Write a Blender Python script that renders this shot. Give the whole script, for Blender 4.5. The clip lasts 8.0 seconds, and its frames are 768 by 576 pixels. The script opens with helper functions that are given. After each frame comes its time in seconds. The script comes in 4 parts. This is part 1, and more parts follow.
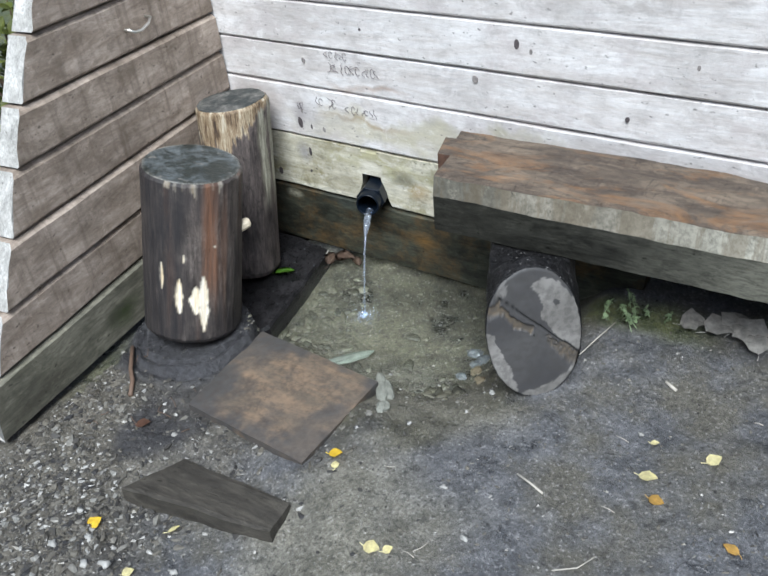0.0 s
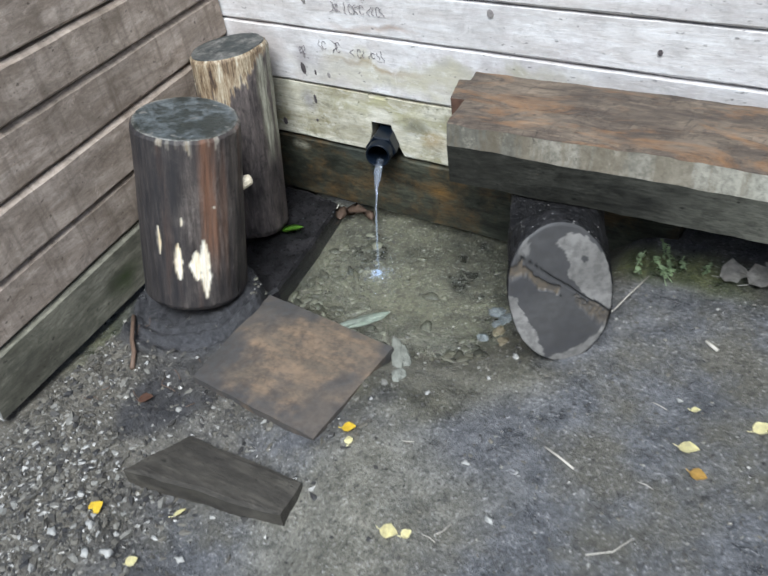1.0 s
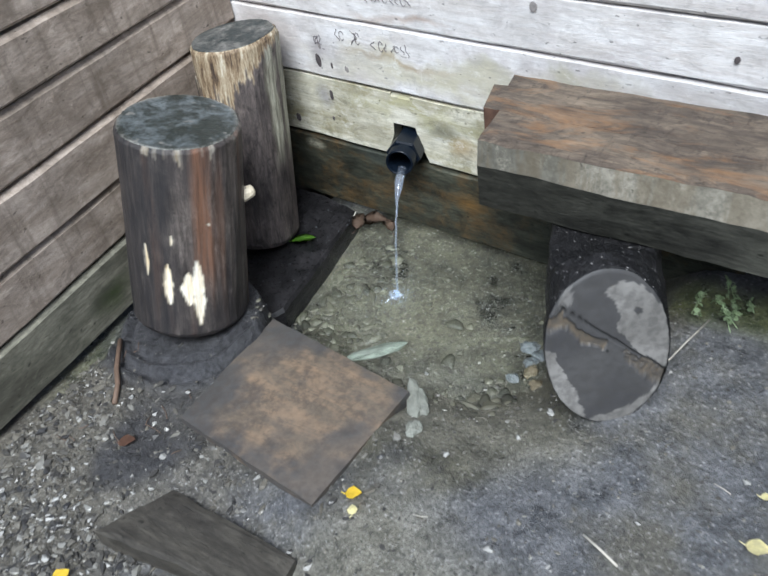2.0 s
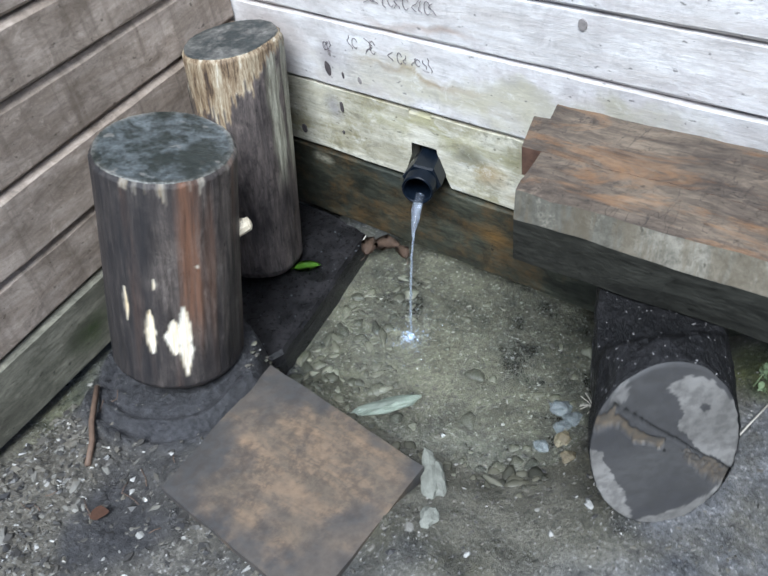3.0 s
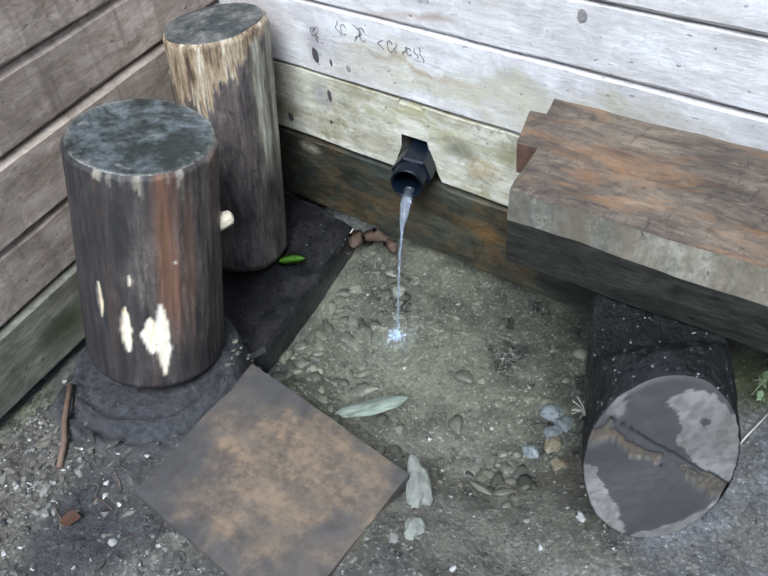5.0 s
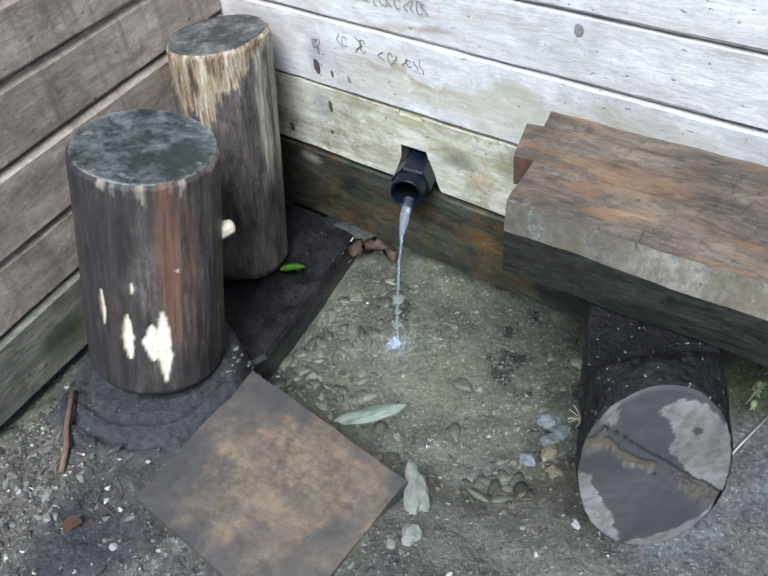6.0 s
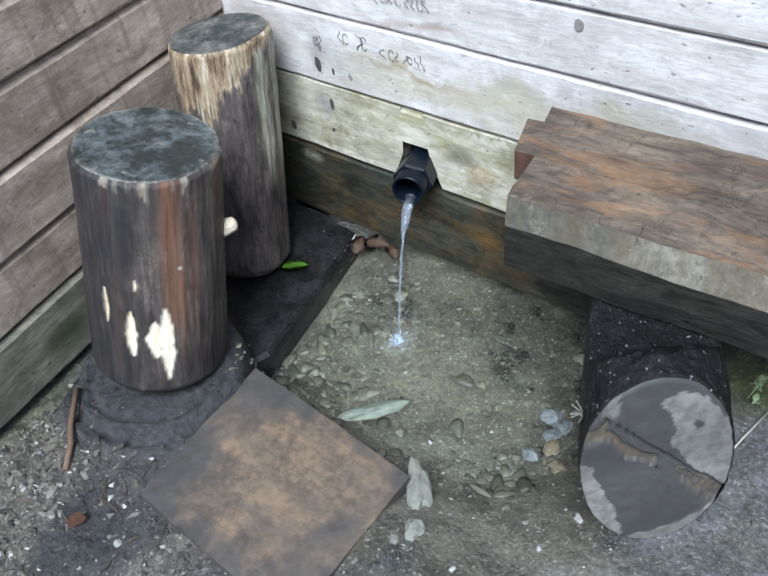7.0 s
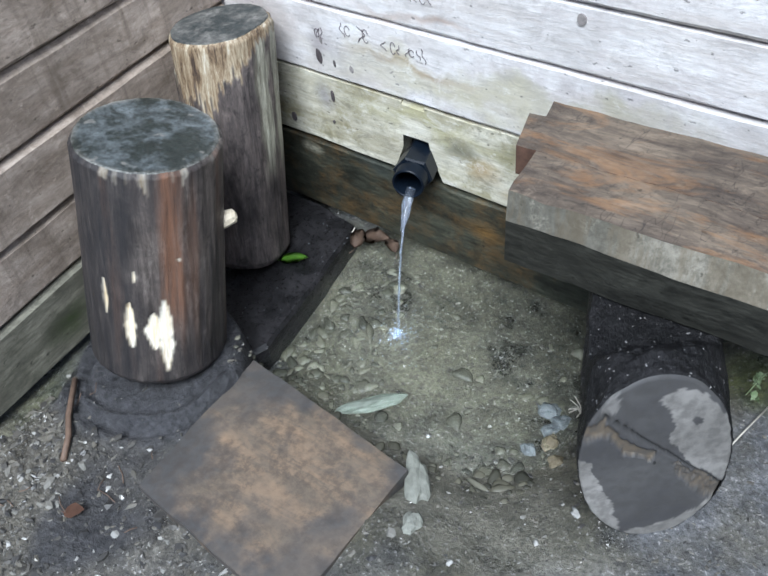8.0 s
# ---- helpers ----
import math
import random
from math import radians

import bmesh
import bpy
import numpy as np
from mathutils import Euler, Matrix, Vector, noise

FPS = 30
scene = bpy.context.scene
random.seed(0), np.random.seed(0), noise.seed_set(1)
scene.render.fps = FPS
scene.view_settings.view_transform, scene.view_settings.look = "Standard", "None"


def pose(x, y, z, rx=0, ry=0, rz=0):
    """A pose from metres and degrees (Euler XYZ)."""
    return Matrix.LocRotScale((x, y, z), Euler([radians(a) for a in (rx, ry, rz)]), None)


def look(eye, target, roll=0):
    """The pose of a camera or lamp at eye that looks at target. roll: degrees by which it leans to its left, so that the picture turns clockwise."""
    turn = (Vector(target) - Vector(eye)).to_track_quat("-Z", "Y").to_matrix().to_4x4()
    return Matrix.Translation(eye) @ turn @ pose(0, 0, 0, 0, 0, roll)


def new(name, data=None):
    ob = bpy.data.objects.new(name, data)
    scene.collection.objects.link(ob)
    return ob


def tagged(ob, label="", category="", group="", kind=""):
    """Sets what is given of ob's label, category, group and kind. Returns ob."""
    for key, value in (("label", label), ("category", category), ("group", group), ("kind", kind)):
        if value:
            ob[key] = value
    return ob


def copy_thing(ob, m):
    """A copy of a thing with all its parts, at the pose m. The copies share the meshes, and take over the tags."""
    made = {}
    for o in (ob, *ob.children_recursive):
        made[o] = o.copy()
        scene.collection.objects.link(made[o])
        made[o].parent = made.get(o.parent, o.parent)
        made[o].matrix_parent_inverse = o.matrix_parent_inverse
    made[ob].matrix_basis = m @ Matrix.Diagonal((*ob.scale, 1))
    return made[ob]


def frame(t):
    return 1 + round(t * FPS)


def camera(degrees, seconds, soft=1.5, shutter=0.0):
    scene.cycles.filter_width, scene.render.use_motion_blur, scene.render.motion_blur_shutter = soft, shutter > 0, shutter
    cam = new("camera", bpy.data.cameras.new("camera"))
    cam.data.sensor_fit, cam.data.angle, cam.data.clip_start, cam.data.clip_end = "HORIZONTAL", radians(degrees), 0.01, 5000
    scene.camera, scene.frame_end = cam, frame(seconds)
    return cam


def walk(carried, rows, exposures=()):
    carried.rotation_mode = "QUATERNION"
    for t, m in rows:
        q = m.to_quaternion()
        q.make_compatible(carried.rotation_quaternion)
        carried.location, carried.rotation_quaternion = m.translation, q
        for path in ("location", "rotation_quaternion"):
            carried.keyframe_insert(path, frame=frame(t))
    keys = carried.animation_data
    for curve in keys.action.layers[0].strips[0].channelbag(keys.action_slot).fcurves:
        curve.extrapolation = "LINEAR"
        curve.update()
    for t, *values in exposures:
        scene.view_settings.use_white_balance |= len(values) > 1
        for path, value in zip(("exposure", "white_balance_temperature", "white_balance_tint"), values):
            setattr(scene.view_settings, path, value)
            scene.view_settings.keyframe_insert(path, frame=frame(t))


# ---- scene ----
cam = camera(48.5, 8.0, soft=1.6, shutter=0.5)
PATH = [
    (0, (2.03, -1.91, 1.435), (1.023, -0.626, 0.278), -7.47),
    (0.5, (2.019, -1.898, 1.417), (1.031, -0.641, 0.216), -8.47),
    (1, (1.958, -1.772, 1.368), (0.941, -0.592, 0.114), -10.81),
    (1.5, (1.89, -1.625, 1.354), (0.824, -0.502, 0.087), -12.34),
    (1.7, (1.863, -1.57, 1.321), (0.796, -0.466, 0.04), -11.82),
    (2.8, (1.613, -1.344, 1.277), (0.594, -0.263, -0.063), -10.5),
    (3, (1.597, -1.281, 1.262), (0.56, -0.232, -0.09), -10.44),
    (3.5, (1.561, -1.225, 1.24), (0.547, -0.192, -0.141), -9.37),
    (4, (1.553, -1.223, 1.235), (0.545, -0.173, -0.136), -9.02),
    (4.5, (1.551, -1.225, 1.23), (0.552, -0.184, -0.155), -9.21),
    (6, (1.568, -1.232, 1.253), (0.557, -0.182, -0.117), -8.9),
    (6.5, (1.569, -1.236, 1.252), (0.562, -0.192, -0.125), -9.16),
    (7, (1.575, -1.238, 1.25), (0.558, -0.192, -0.118), -9.39),
    (7.5, (1.574, -1.241, 1.252), (0.556, -0.191, -0.112), -9.41),
    (8, (1.57, -1.238, 1.251), (0.564, -0.199, -0.131), -8.78),
]
walk(cam, [(t, look(eye, target, roll)) for t, eye, target, roll in PATH], exposures=((0, 0.79, 5950, 5), (1.5, 0.80, 5950, 5), (3.0, 0.93, 5700, 5), (8, 0.92, 5680, 5)))

# ---- light ----
SUN_AZ, SUN_EL = radians(150), radians(56)
world = bpy.data.worlds.new("world")
scene.world = world
world.use_nodes = True
wn = world.node_tree.nodes
sky = wn.new("ShaderNodeTexSky")
sky.sky_type, sky.sun_disc = "NISHITA", False
sky.sun_elevation, sky.sun_rotation = SUN_EL, SUN_AZ
sky.air_density, sky.dust_density = 1.0, 3.0
world.node_tree.links.new(sky.outputs[0], wn["Background"].inputs[0])
wn["Background"].inputs[1].default_value = 0.056
sun = new("sun", bpy.data.lights.new("sun", "SUN"))
sun.data.energy, sun.data.angle, sun.data.color = 3.1, radians(30), (1.0, 0.985, 0.965)
to_sun = Vector((math.sin(SUN_AZ) * math.cos(SUN_EL), math.cos(SUN_AZ) * math.cos(SUN_EL), math.sin(SUN_EL)))
sun.matrix_world = look(to_sun * 10, (0, 0, 0))


# ---- materials ----
def material(name):
    m = bpy.data.materials.new(name)
    m.use_nodes = True
    nt = m.node_tree
    return m, nt, nt.nodes["Principled BSDF"]


def link(nt, a, b):
    nt.links.new(a, b)


def coords(nt, scale=(1, 1, 1), kind="Object", shuffle=True):
    """Texture space in metres, shifted at random for each object."""
    tc = nt.nodes.new("ShaderNodeTexCoord")
    mp = nt.nodes.new("ShaderNodeMapping")
    mp.inputs["Scale"].default_value = scale
    src = nt.nodes.new("ShaderNodeNewGeometry").outputs["Position"] if kind == "World" else tc.outputs[kind]
    if shuffle:
        info = nt.nodes.new("ShaderNodeObjectInfo")
        mul = nt.nodes.new("ShaderNodeVectorMath")
        mul.operation = "MULTIPLY_ADD"
        link(nt, info.outputs["Random"], mul.inputs[0])
        mul.inputs[1].default_value = (17.3, 9.1, 5.7)
        link(nt, src, mul.inputs[2])
        src = mul.outputs[0]
    link(nt, src, mp.inputs["Vector"])
    return mp.outputs[0]


def fuzz(nt, vec, scale, detail=6, rough=0.6, distort=0.0):
    n = nt.nodes.new("ShaderNodeTexNoise")
    link(nt, vec, n.inputs["Vector"])
    n.inputs["Scale"].default_value, n.inputs["Detail"].default_value = scale, detail
    n.inputs["Roughness"].default_value, n.inputs["Distortion"].default_value = rough, distort
    return n.outputs["Fac"]


def ramp(nt, fac, *stops):
    r = nt.nodes.new("ShaderNodeValToRGB")
    link(nt, fac, r.inputs[0])
    els = r.color_ramp.elements
    while len(els) < len(stops):
        els.new(0.5)
    for e, (p, c) in zip(els, stops):
        e.position = p
        e.color = (c, c, c, 1) if isinstance(c, (int, float)) else (*c, 1)
    return r.outputs[0]


def mixed(nt, fac, a, b, how="MIX"):
    x = nt.nodes.new("ShaderNodeMix")
    x.data_type, x.blend_type = "RGBA", how
    for v, i in ((fac, 0), (a, 6), (b, 7)):
        if isinstance(v, (int, float)):
            x.inputs[i].default_value = v
        elif isinstance(v, tuple):
            x.inputs[i].default_value = (*v, 1)
        else:
            link(nt, v, x.inputs[i])
    return x.outputs[2]


def times(nt, a, b):
    n = nt.nodes.new("ShaderNodeMath")
    n.operation = "MULTIPLY"
    for v, i in ((a, 0), (b, 1)):
        if isinstance(v, (int, float)):
            n.inputs[i].default_value = v
        else:
            link(nt, v, n.inputs[i])
    return n.outputs[0]


def bump(nt, bsdf, height, strength, distance):
    b = nt.nodes.new("ShaderNodeBump")
    b.inputs["Strength"].default_value, b.inputs["Distance"].default_value = strength, distance
    link(nt, height, b.inputs["Height"])
    link(nt, b.outputs[0], bsdf.inputs["Normal"])


def spot(nt, centre, reach, soft=0.5, kind="Object", jagged=0.55):
    """1 inside an ellipsoid of that reach round the centre, with a ragged, soft edge."""
    v = coords(nt, kind=kind, shuffle=False)
    jag = nt.nodes.new("ShaderNodeTexNoise")
    link(nt, v, jag.inputs["Vector"])
    jag.inputs["Scale"].default_value, jag.inputs["Detail"].default_value = 9.0, 5
    mv = nt.nodes.new("ShaderNodeVectorMath")
    mv.operation = "MULTIPLY_ADD"
    link(nt, jag.outputs["Color"], mv.inputs[0])
    amp = jagged * max(reach[0], reach[2])
    mv.inputs[1].default_value = (amp, amp, amp)
    link(nt, v, mv.inputs[2])
    sub = nt.nodes.new("ShaderNodeVectorMath")
    sub.operation = "SUBTRACT"
    link(nt, mv.outputs[0], sub.inputs[0])
    sub.inputs[1].default_value = tuple(c + 0.5 * amp for c in centre)
    div = nt.nodes.new("ShaderNodeVectorMath")
    div.operation = "DIVIDE"
    link(nt, sub.outputs[0], div.inputs[0])
    div.inputs[1].default_value = reach
    ln = nt.nodes.new("ShaderNodeVectorMath")
    ln.operation = "LENGTH"
    link(nt, div.outputs[0], ln.inputs[0])
    return ramp(nt, ln.outputs["Value"], (max(0.0, 1 - soft) * 0.5, 1.0), (0.5 + 0.5 * soft, 0.0))


def lines(nt, vec, scale, width, detail=4):
    """Thin wandering lines, as of cracks and scratches."""
    n = fuzz(nt, vec, scale, detail, 0.55)
    sub = nt.nodes.new("ShaderNodeMath")
    sub.operation = "SUBTRACT"
    link(nt, n, sub.inputs[0])
    sub.inputs[1].default_value = 0.5
    ab = nt.nodes.new("ShaderNodeMath")
    ab.operation = "ABSOLUTE"
    link(nt, sub.outputs[0], ab.inputs[0])
    return ramp(nt, ab.outputs[0], (0.0, 1), (width, 0))


def timber(name, pale, dark, along, stain=None, rough=0.75, grain=0.9, blots=0.5, spots=(), cracks=0.6):
    """Weathered timber: long grain, blotches, streaks, cracks. along: scale of the texture along x, y, z; spots: (centre, reach, colour, weight)."""
    m, nt, bsdf = material(name)
    v = coords(nt, along)
    w = coords(nt)
    half = coords(nt, tuple(0.45 * a + 0.45 for a in along))
    g = fuzz(nt, v, 150, 6, 0.75, 0.3)
    mid = fuzz(nt, v, 22, 8, 0.72, 0.8)
    big = fuzz(nt, w, 5.5, 6, 0.65)
    blot = fuzz(nt, half, 26, 10, 0.8, 0.5)
    col = mixed(nt, ramp(nt, mid, (0.38, 0), (0.62, 1)), dark, pale)
    col = mixed(nt, times(nt, ramp(nt, big, (0.42, 0), (0.66, 1)), 0.55), col, tuple(c * 0.7 for c in dark))
    if stain:
        s2 = fuzz(nt, w, 8, 8, 0.75)
        col = mixed(nt, times(nt, ramp(nt, s2, (0.50, 0), (0.64, 1)), 0.65), col, stain)
    for centre, reach, colour, weight in spots:
        col = mixed(nt, times(nt, spot(nt, centre, reach, 0.7, "World"), weight), col, colour)
    col = mixed(nt, times(nt, ramp(nt, blot, (0.38, 1), (0.49, 0)), blots), col, tuple(c * 0.4 for c in dark))
    col = mixed(nt, times(nt, ramp(nt, blot, (0.55, 0), (0.66, 1)), 0.55), col, tuple(min(0.86, c * 1.35) for c in pale))
    col = mixed(nt, times(nt, ramp(nt, g, (0.40, 1), (0.55, 0)), 0.5 * grain), col, tuple(c * 0.4 for c in dark))
    ck = times(nt, lines(nt, v, 30, 0.008), ramp(nt, big, (0.5, 0), (0.6, 1)))
    col = mixed(nt, times(nt, ck, cracks), col, tuple(c * 0.18 for c in dark))
    pits = fuzz(nt, half, 95, 3, 0.5)
    col = mixed(nt, times(nt, ramp(nt, pits, (0.27, 1), (0.33, 0)), 0.7), col, tuple(c * 0.2 for c in dark))
    link(nt, col, bsdf.inputs["Base Color"])
    link(nt, ramp(nt, g, (0.3, rough - 0.12), (0.7, min(1, rough + 0.12))), bsdf.inputs["Roughness"])
    hgt = mixed(nt, 0.5, g, blot)
    bump(nt, bsdf, mixed(nt, times(nt, ck, min(0.8, cracks)), hgt, (0.0, 0.0, 0.0)), 0.7, 0.004)
    bsdf.inputs["Specular IOR Level"].default_value = 0.3
    return m, nt, bsdf, col


def recolour(nt, bsdf, col):
    link(nt, col, bsdf.inputs["Base Color"])


def plain(name, colour, rough=0.6, vary=0.35, scale=40, relief=0.002, metal=0.0):
    m, nt, bsdf = material(name)
    n = fuzz(nt, coords(nt), scale, 6, 0.65)
    link(nt, mixed(nt, ramp(nt, n, (0.3, 0), (0.7, 1)), tuple(c * (1 - vary) for c in colour), tuple(min(1, c * (1 + vary)) for c in colour)), bsdf.inputs["Base Color"])
    bsdf.inputs["Roughness"].default_value, bsdf.inputs["Metallic"].default_value = rough, metal
    bump(nt, bsdf, n, 0.5, relief)
    return m


# pale wall: silver-grey boards, the lower ones yellowed, greened and rust-stained round the pipe
WALL_PALE, nt, b, c = timber("silvered_boards", (0.83, 0.82, 0.83), (0.62, 0.585, 0.57), (0.16, 1, 1), stain=(0.56, 0.52, 0.52), grain=0.35, blots=0.30, cracks=0.0, spots=(((0.28, 0, 0.30), (0.025, 0.3, 0.045), (0.36, 0.33, 0.35), 0.6), ((0.36, 0, 0.385), (0.08, 0.3, 0.03), (0.80, 0.80, 0.83), 0.7), ((0.50, 0, 0.445), (0.16, 0.3, 0.022), (0.50, 0.40, 0.34), 0.55), ((0.90, 0, 0.275), (0.16, 0.3, 0.03), (0.46, 0.42, 0.30), 0.6), ((0.55, 0, 0.338), (0.26, 0.3, 0.016), (0.33, 0.21, 0.13), 0.75), ((0.62, 0, 0.455), (0.12, 0.3, 0.014), (0.36, 0.24, 0.17), 0.6), ((0.70, 0, 0.31), (0.60, 0.3, 0.10), (0.50, 0.47, 0.32), 0.7), ((0.95, 0, 0.36), (0.40, 0.3, 0.05), (0.40, 0.38, 0.27), 0.55), ((0.10, 0, 0.36), (0.16, 0.3, 0.16), (0.42, 0.34, 0.30), 0.55), ((0.29, 0, 0.34), (0.05, 0.3, 0.06), (0.25, 0.22, 0.24), 0.5), ((0.40, 0, 0.395), (0.03, 0.3, 0.02), (0.84, 0.84, 0.84), 0.9)))
WALL_LOW, nt, b, c = timber("stained_boards", (0.74, 0.72, 0.62), (0.48, 0.45, 0.34), (0.10, 1, 1), stain=(0.22, 0.19, 0.07), grain=0.55, blots=0.6, cracks=0.35, spots=(((0.27, 0, 0.19), (0.045, 0.3, 0.06), (0.30, 0.29, 0.32), 0.7), ((0.72, 0, 0.13), (0.07, 0.3, 0.05), (0.33, 0.22, 0.08), 0.7), ((0.80, 0, 0.09), (0.06, 0.3, 0.03), (0.36, 0.24, 0.10), 0.6), ((0.66, 0, 0.17), (0.09, 0.3, 0.035), (0.07, 0.07, 0.03), 0.75), ((0.55, 0, 0.20), (0.30, 0.3, 0.03), (0.42, 0.40, 0.22), 0.6), ((0.78, 0, 0.20), (0.12, 0.3, 0.04), (0.20, 0.19, 0.08), 0.6), ((0.85, 0, 0.12), (0.025, 0.3, 0.025), (0.75, 0.75, 0.72), 0.7)))
WALL_WET, nt, b, c = timber("wet_foot_board", (0.085, 0.088, 0.064), (0.022, 0.024, 0.018), (0.16, 1, 1), stain=(0.12, 0.07, 0.025), rough=0.6, blots=0.6, spots=(((0.48, 0, -0.06), (0.10, 0.3, 0.06), (0.12, 0.075, 0.03), 0.5), ((0.72, 0, -0.04), (0.08, 0.3, 0.045), (0.20, 0.11, 0.03), 0.7), ((0.20, 0, 0.02), (0.05, 0.3, 0.025), (0.42, 0.40, 0.31), 0.8), ((1.05, 0, 0.0), (0.12, 0.3, 0.06), (0.24, 0.15, 0.05), 0.7), ((0.42, 0, 0.03), (0.10, 0.3, 0.03), (0.05, 0.06, 0.055), 0.7)))
SIDE, nt, b, c = timber("brown_grey_boards", (0.50, 0.42, 0.36), (0.28, 0.225, 0.18), (0.25, 1, 1), rough=0.8, grain=0.45, cracks=0.25, blots=0.45)
up = fuzz(nt, coords(nt, (30, 1, 2.2)), 1.4, 5, 0.6)
recolour(nt, b, mixed(nt, times(nt, ramp(nt, up, (0.5, 0), (0.72, 1)), 0.6), c, (0.14, 0.11, 0.085)))
SIDE_END, nt, b, c = timber("pale_end_grain", (0.66, 0.65, 0.63), (0.42, 0.41, 0.39), (1, 1, 0.4), rough=0.85)
SIDE_WET, nt, b, c = timber("damp_foot_board", (0.30, 0.285, 0.225), (0.15, 0.145, 0.115), (0.16, 1, 1), stain=(0.12, 0.115, 0.085), rough=0.6, cracks=0.2, spots=(((0.10, -0.72, -0.04), (0.10, 0.10, 0.06), (0.035, 0.055, 0.015), 0.9), ((0.14, -1.06, -0.07), (0.15, 0.26, 0.07), (0.075, 0.07, 0.055), 0.85)))

TRUNK, nt, b, c = timber("weathered_trunk", (0.18, 0.152, 0.136), (0.052, 0.044, 0.042), (1, 1, 0.13), rough=0.5, blots=0.55)
blotch = fuzz(nt, coords(nt, (1, 1, 0.55)), 13, 8, 0.75, 0.4)
c = mixed(nt, times(nt, ramp(nt, blotch, (0.50, 0), (0.60, 1)), 0.6), c, (0.038, 0.033, 0.034))
c = mixed(nt, times(nt, ramp(nt, blotch, (0.36, 1), (0.44, 0)), 0.5), c, (0.20, 0.175, 0.16))
tone = nt.nodes.new("ShaderNodeVertexColor")
tone.layer_name = "tone"
sep = nt.nodes.new("ShaderNodeSeparateColor")
link(nt, tone.outputs[0], sep.inputs[0])
fib = fuzz(nt, coords(nt, (1, 1, 0.09)), 80, 8, 0.75)
c = mixed(nt, times(nt, sep.outputs[1], ramp(nt, fib, (0.3, 0.3), (0.6, 1))), c, (0.17, 0.088, 0.055))
c = mixed(nt, times(nt, sep.outputs[2], ramp(nt, fib, (0.35, 1), (0.7, 0.4))), c, (0.022, 0.021, 0.023))
c = mixed(nt, sep.outputs[0], c, mixed(nt, ramp(nt, fib, (0.35, 0), (0.6, 1)), (0.62, 0.48, 0.28), (0.84, 0.80, 0.70)))
recolour(nt, b, c)
POST, nt, b, c = timber("split_post_side", (0.175, 0.145, 0.132), (0.048, 0.041, 0.042), (1, 1, 0.16), rough=0.6, blots=0.7)
tone = nt.nodes.new("ShaderNodeVertexColor")
tone.layer_name = "tone"
sep = nt.nodes.new("ShaderNodeSeparateColor")
link(nt, tone.outputs[0], sep.inputs[0])
fib = fuzz(nt, coords(nt, (1, 1, 0.14)), 52, 9, 0.8, 0.35)
c = mixed(nt, sep.outputs[1], c, mixed(nt, ramp(nt, fib, (0.38, 0), (0.6, 1)), (0.11, 0.10, 0.075), (0.40, 0.39, 0.32)))
raw = ramp(nt, fib, (0.38, (0.05, 0.035, 0.028)), (0.46, (0.20, 0.14, 0.085)), (0.55, (0.36, 0.30, 0.21)), (0.68, (0.66, 0.63, 0.55)))
c = mixed(nt, sep.outputs[0], c, raw)
recolour(nt, b, c)


def end_grain(name, pale, dark, rough, radius, bleached=None):
    m, nt, bsdf = material(name)
    v = coords(nt, shuffle=False)
    n = mixed(nt, 0.5, fuzz(nt, v, 9, 9, 0.78, 0.6), fuzz(nt, v, 20, 8, 0.7, 0.3))
    f = fuzz(nt, v, 90, 5, 0.65)
    col = mixed(nt, ramp(nt, n, (0.46, 0), (0.53, 1)), dark, pale)
    col = mixed(nt, times(nt, ramp(nt, n, (0.54, 0), (0.60, 1)), 0.6), col, tuple(min(0.7, c * 2.0) for c in pale))
    flat = coords(nt, (1, 1, 0), shuffle=False)
    ln = nt.nodes.new("ShaderNodeVectorMath")
    ln.operation = "LENGTH"
    link(nt, flat, ln.inputs[0])
    edge = times(nt, ramp(nt, ln.outputs["Value"], (radius * 0.86, 0), (radius * 0.97, 1)), ramp(nt, n, (0.42, 0), (0.55, 1)))
    col = mixed(nt, times(nt, edge, 0.7), col, (0.36, 0.33, 0.28))
    col = mixed(nt, times(nt, ramp(nt, f, (0.4, 1), (0.58, 0)), 0.5), col, tuple(c * 0.35 for c in dark))
    if bleached:
        col = mixed(nt, times(nt, spot(nt, bleached, (0.085, 0.085, 5.0), 0.8, "Object", 0.5), 0.75), col, (0.21, 0.20, 0.18))
    link(nt, col, bsdf.inputs["Base Color"])
    link(nt, ramp(nt, n, (0.4, rough), (0.62, rough + 0.35)), bsdf.inputs["Roughness"])
    bump(nt, bsdf, f, 0.6, 0.003)
    return m


CUT_DARK = end_grain("wet_blue_grey_cut", (0.092, 0.104, 0.108), (0.026, 0.032, 0.029), 0.3, 0.142, (0.08, -0.10, 0.5))
CUT_GREY = end_grain("dull_grey_cut", (0.115, 0.112, 0.105), (0.036, 0.042, 0.042), 0.6, 0.122)
CUT_LOG, nt, b = material("log_end_wet_patches")
v = coords(nt, shuffle=False)
n1 = fuzz(nt, v, 6.5, 4, 0.55)
n2 = fuzz(nt, v, 55, 6, 0.6)
tone = nt.nodes.new("ShaderNodeVertexColor")
tone.layer_name = "tone"
sep = nt.nodes.new("ShaderNodeSeparateColor")
link(nt, tone.outputs[0], sep.inputs[0])
wet = mixed(nt, ramp(nt, n1, (0.4, 0), (0.6, 1)), (0.050, 0.049, 0.052), (0.075, 0.073, 0.074))
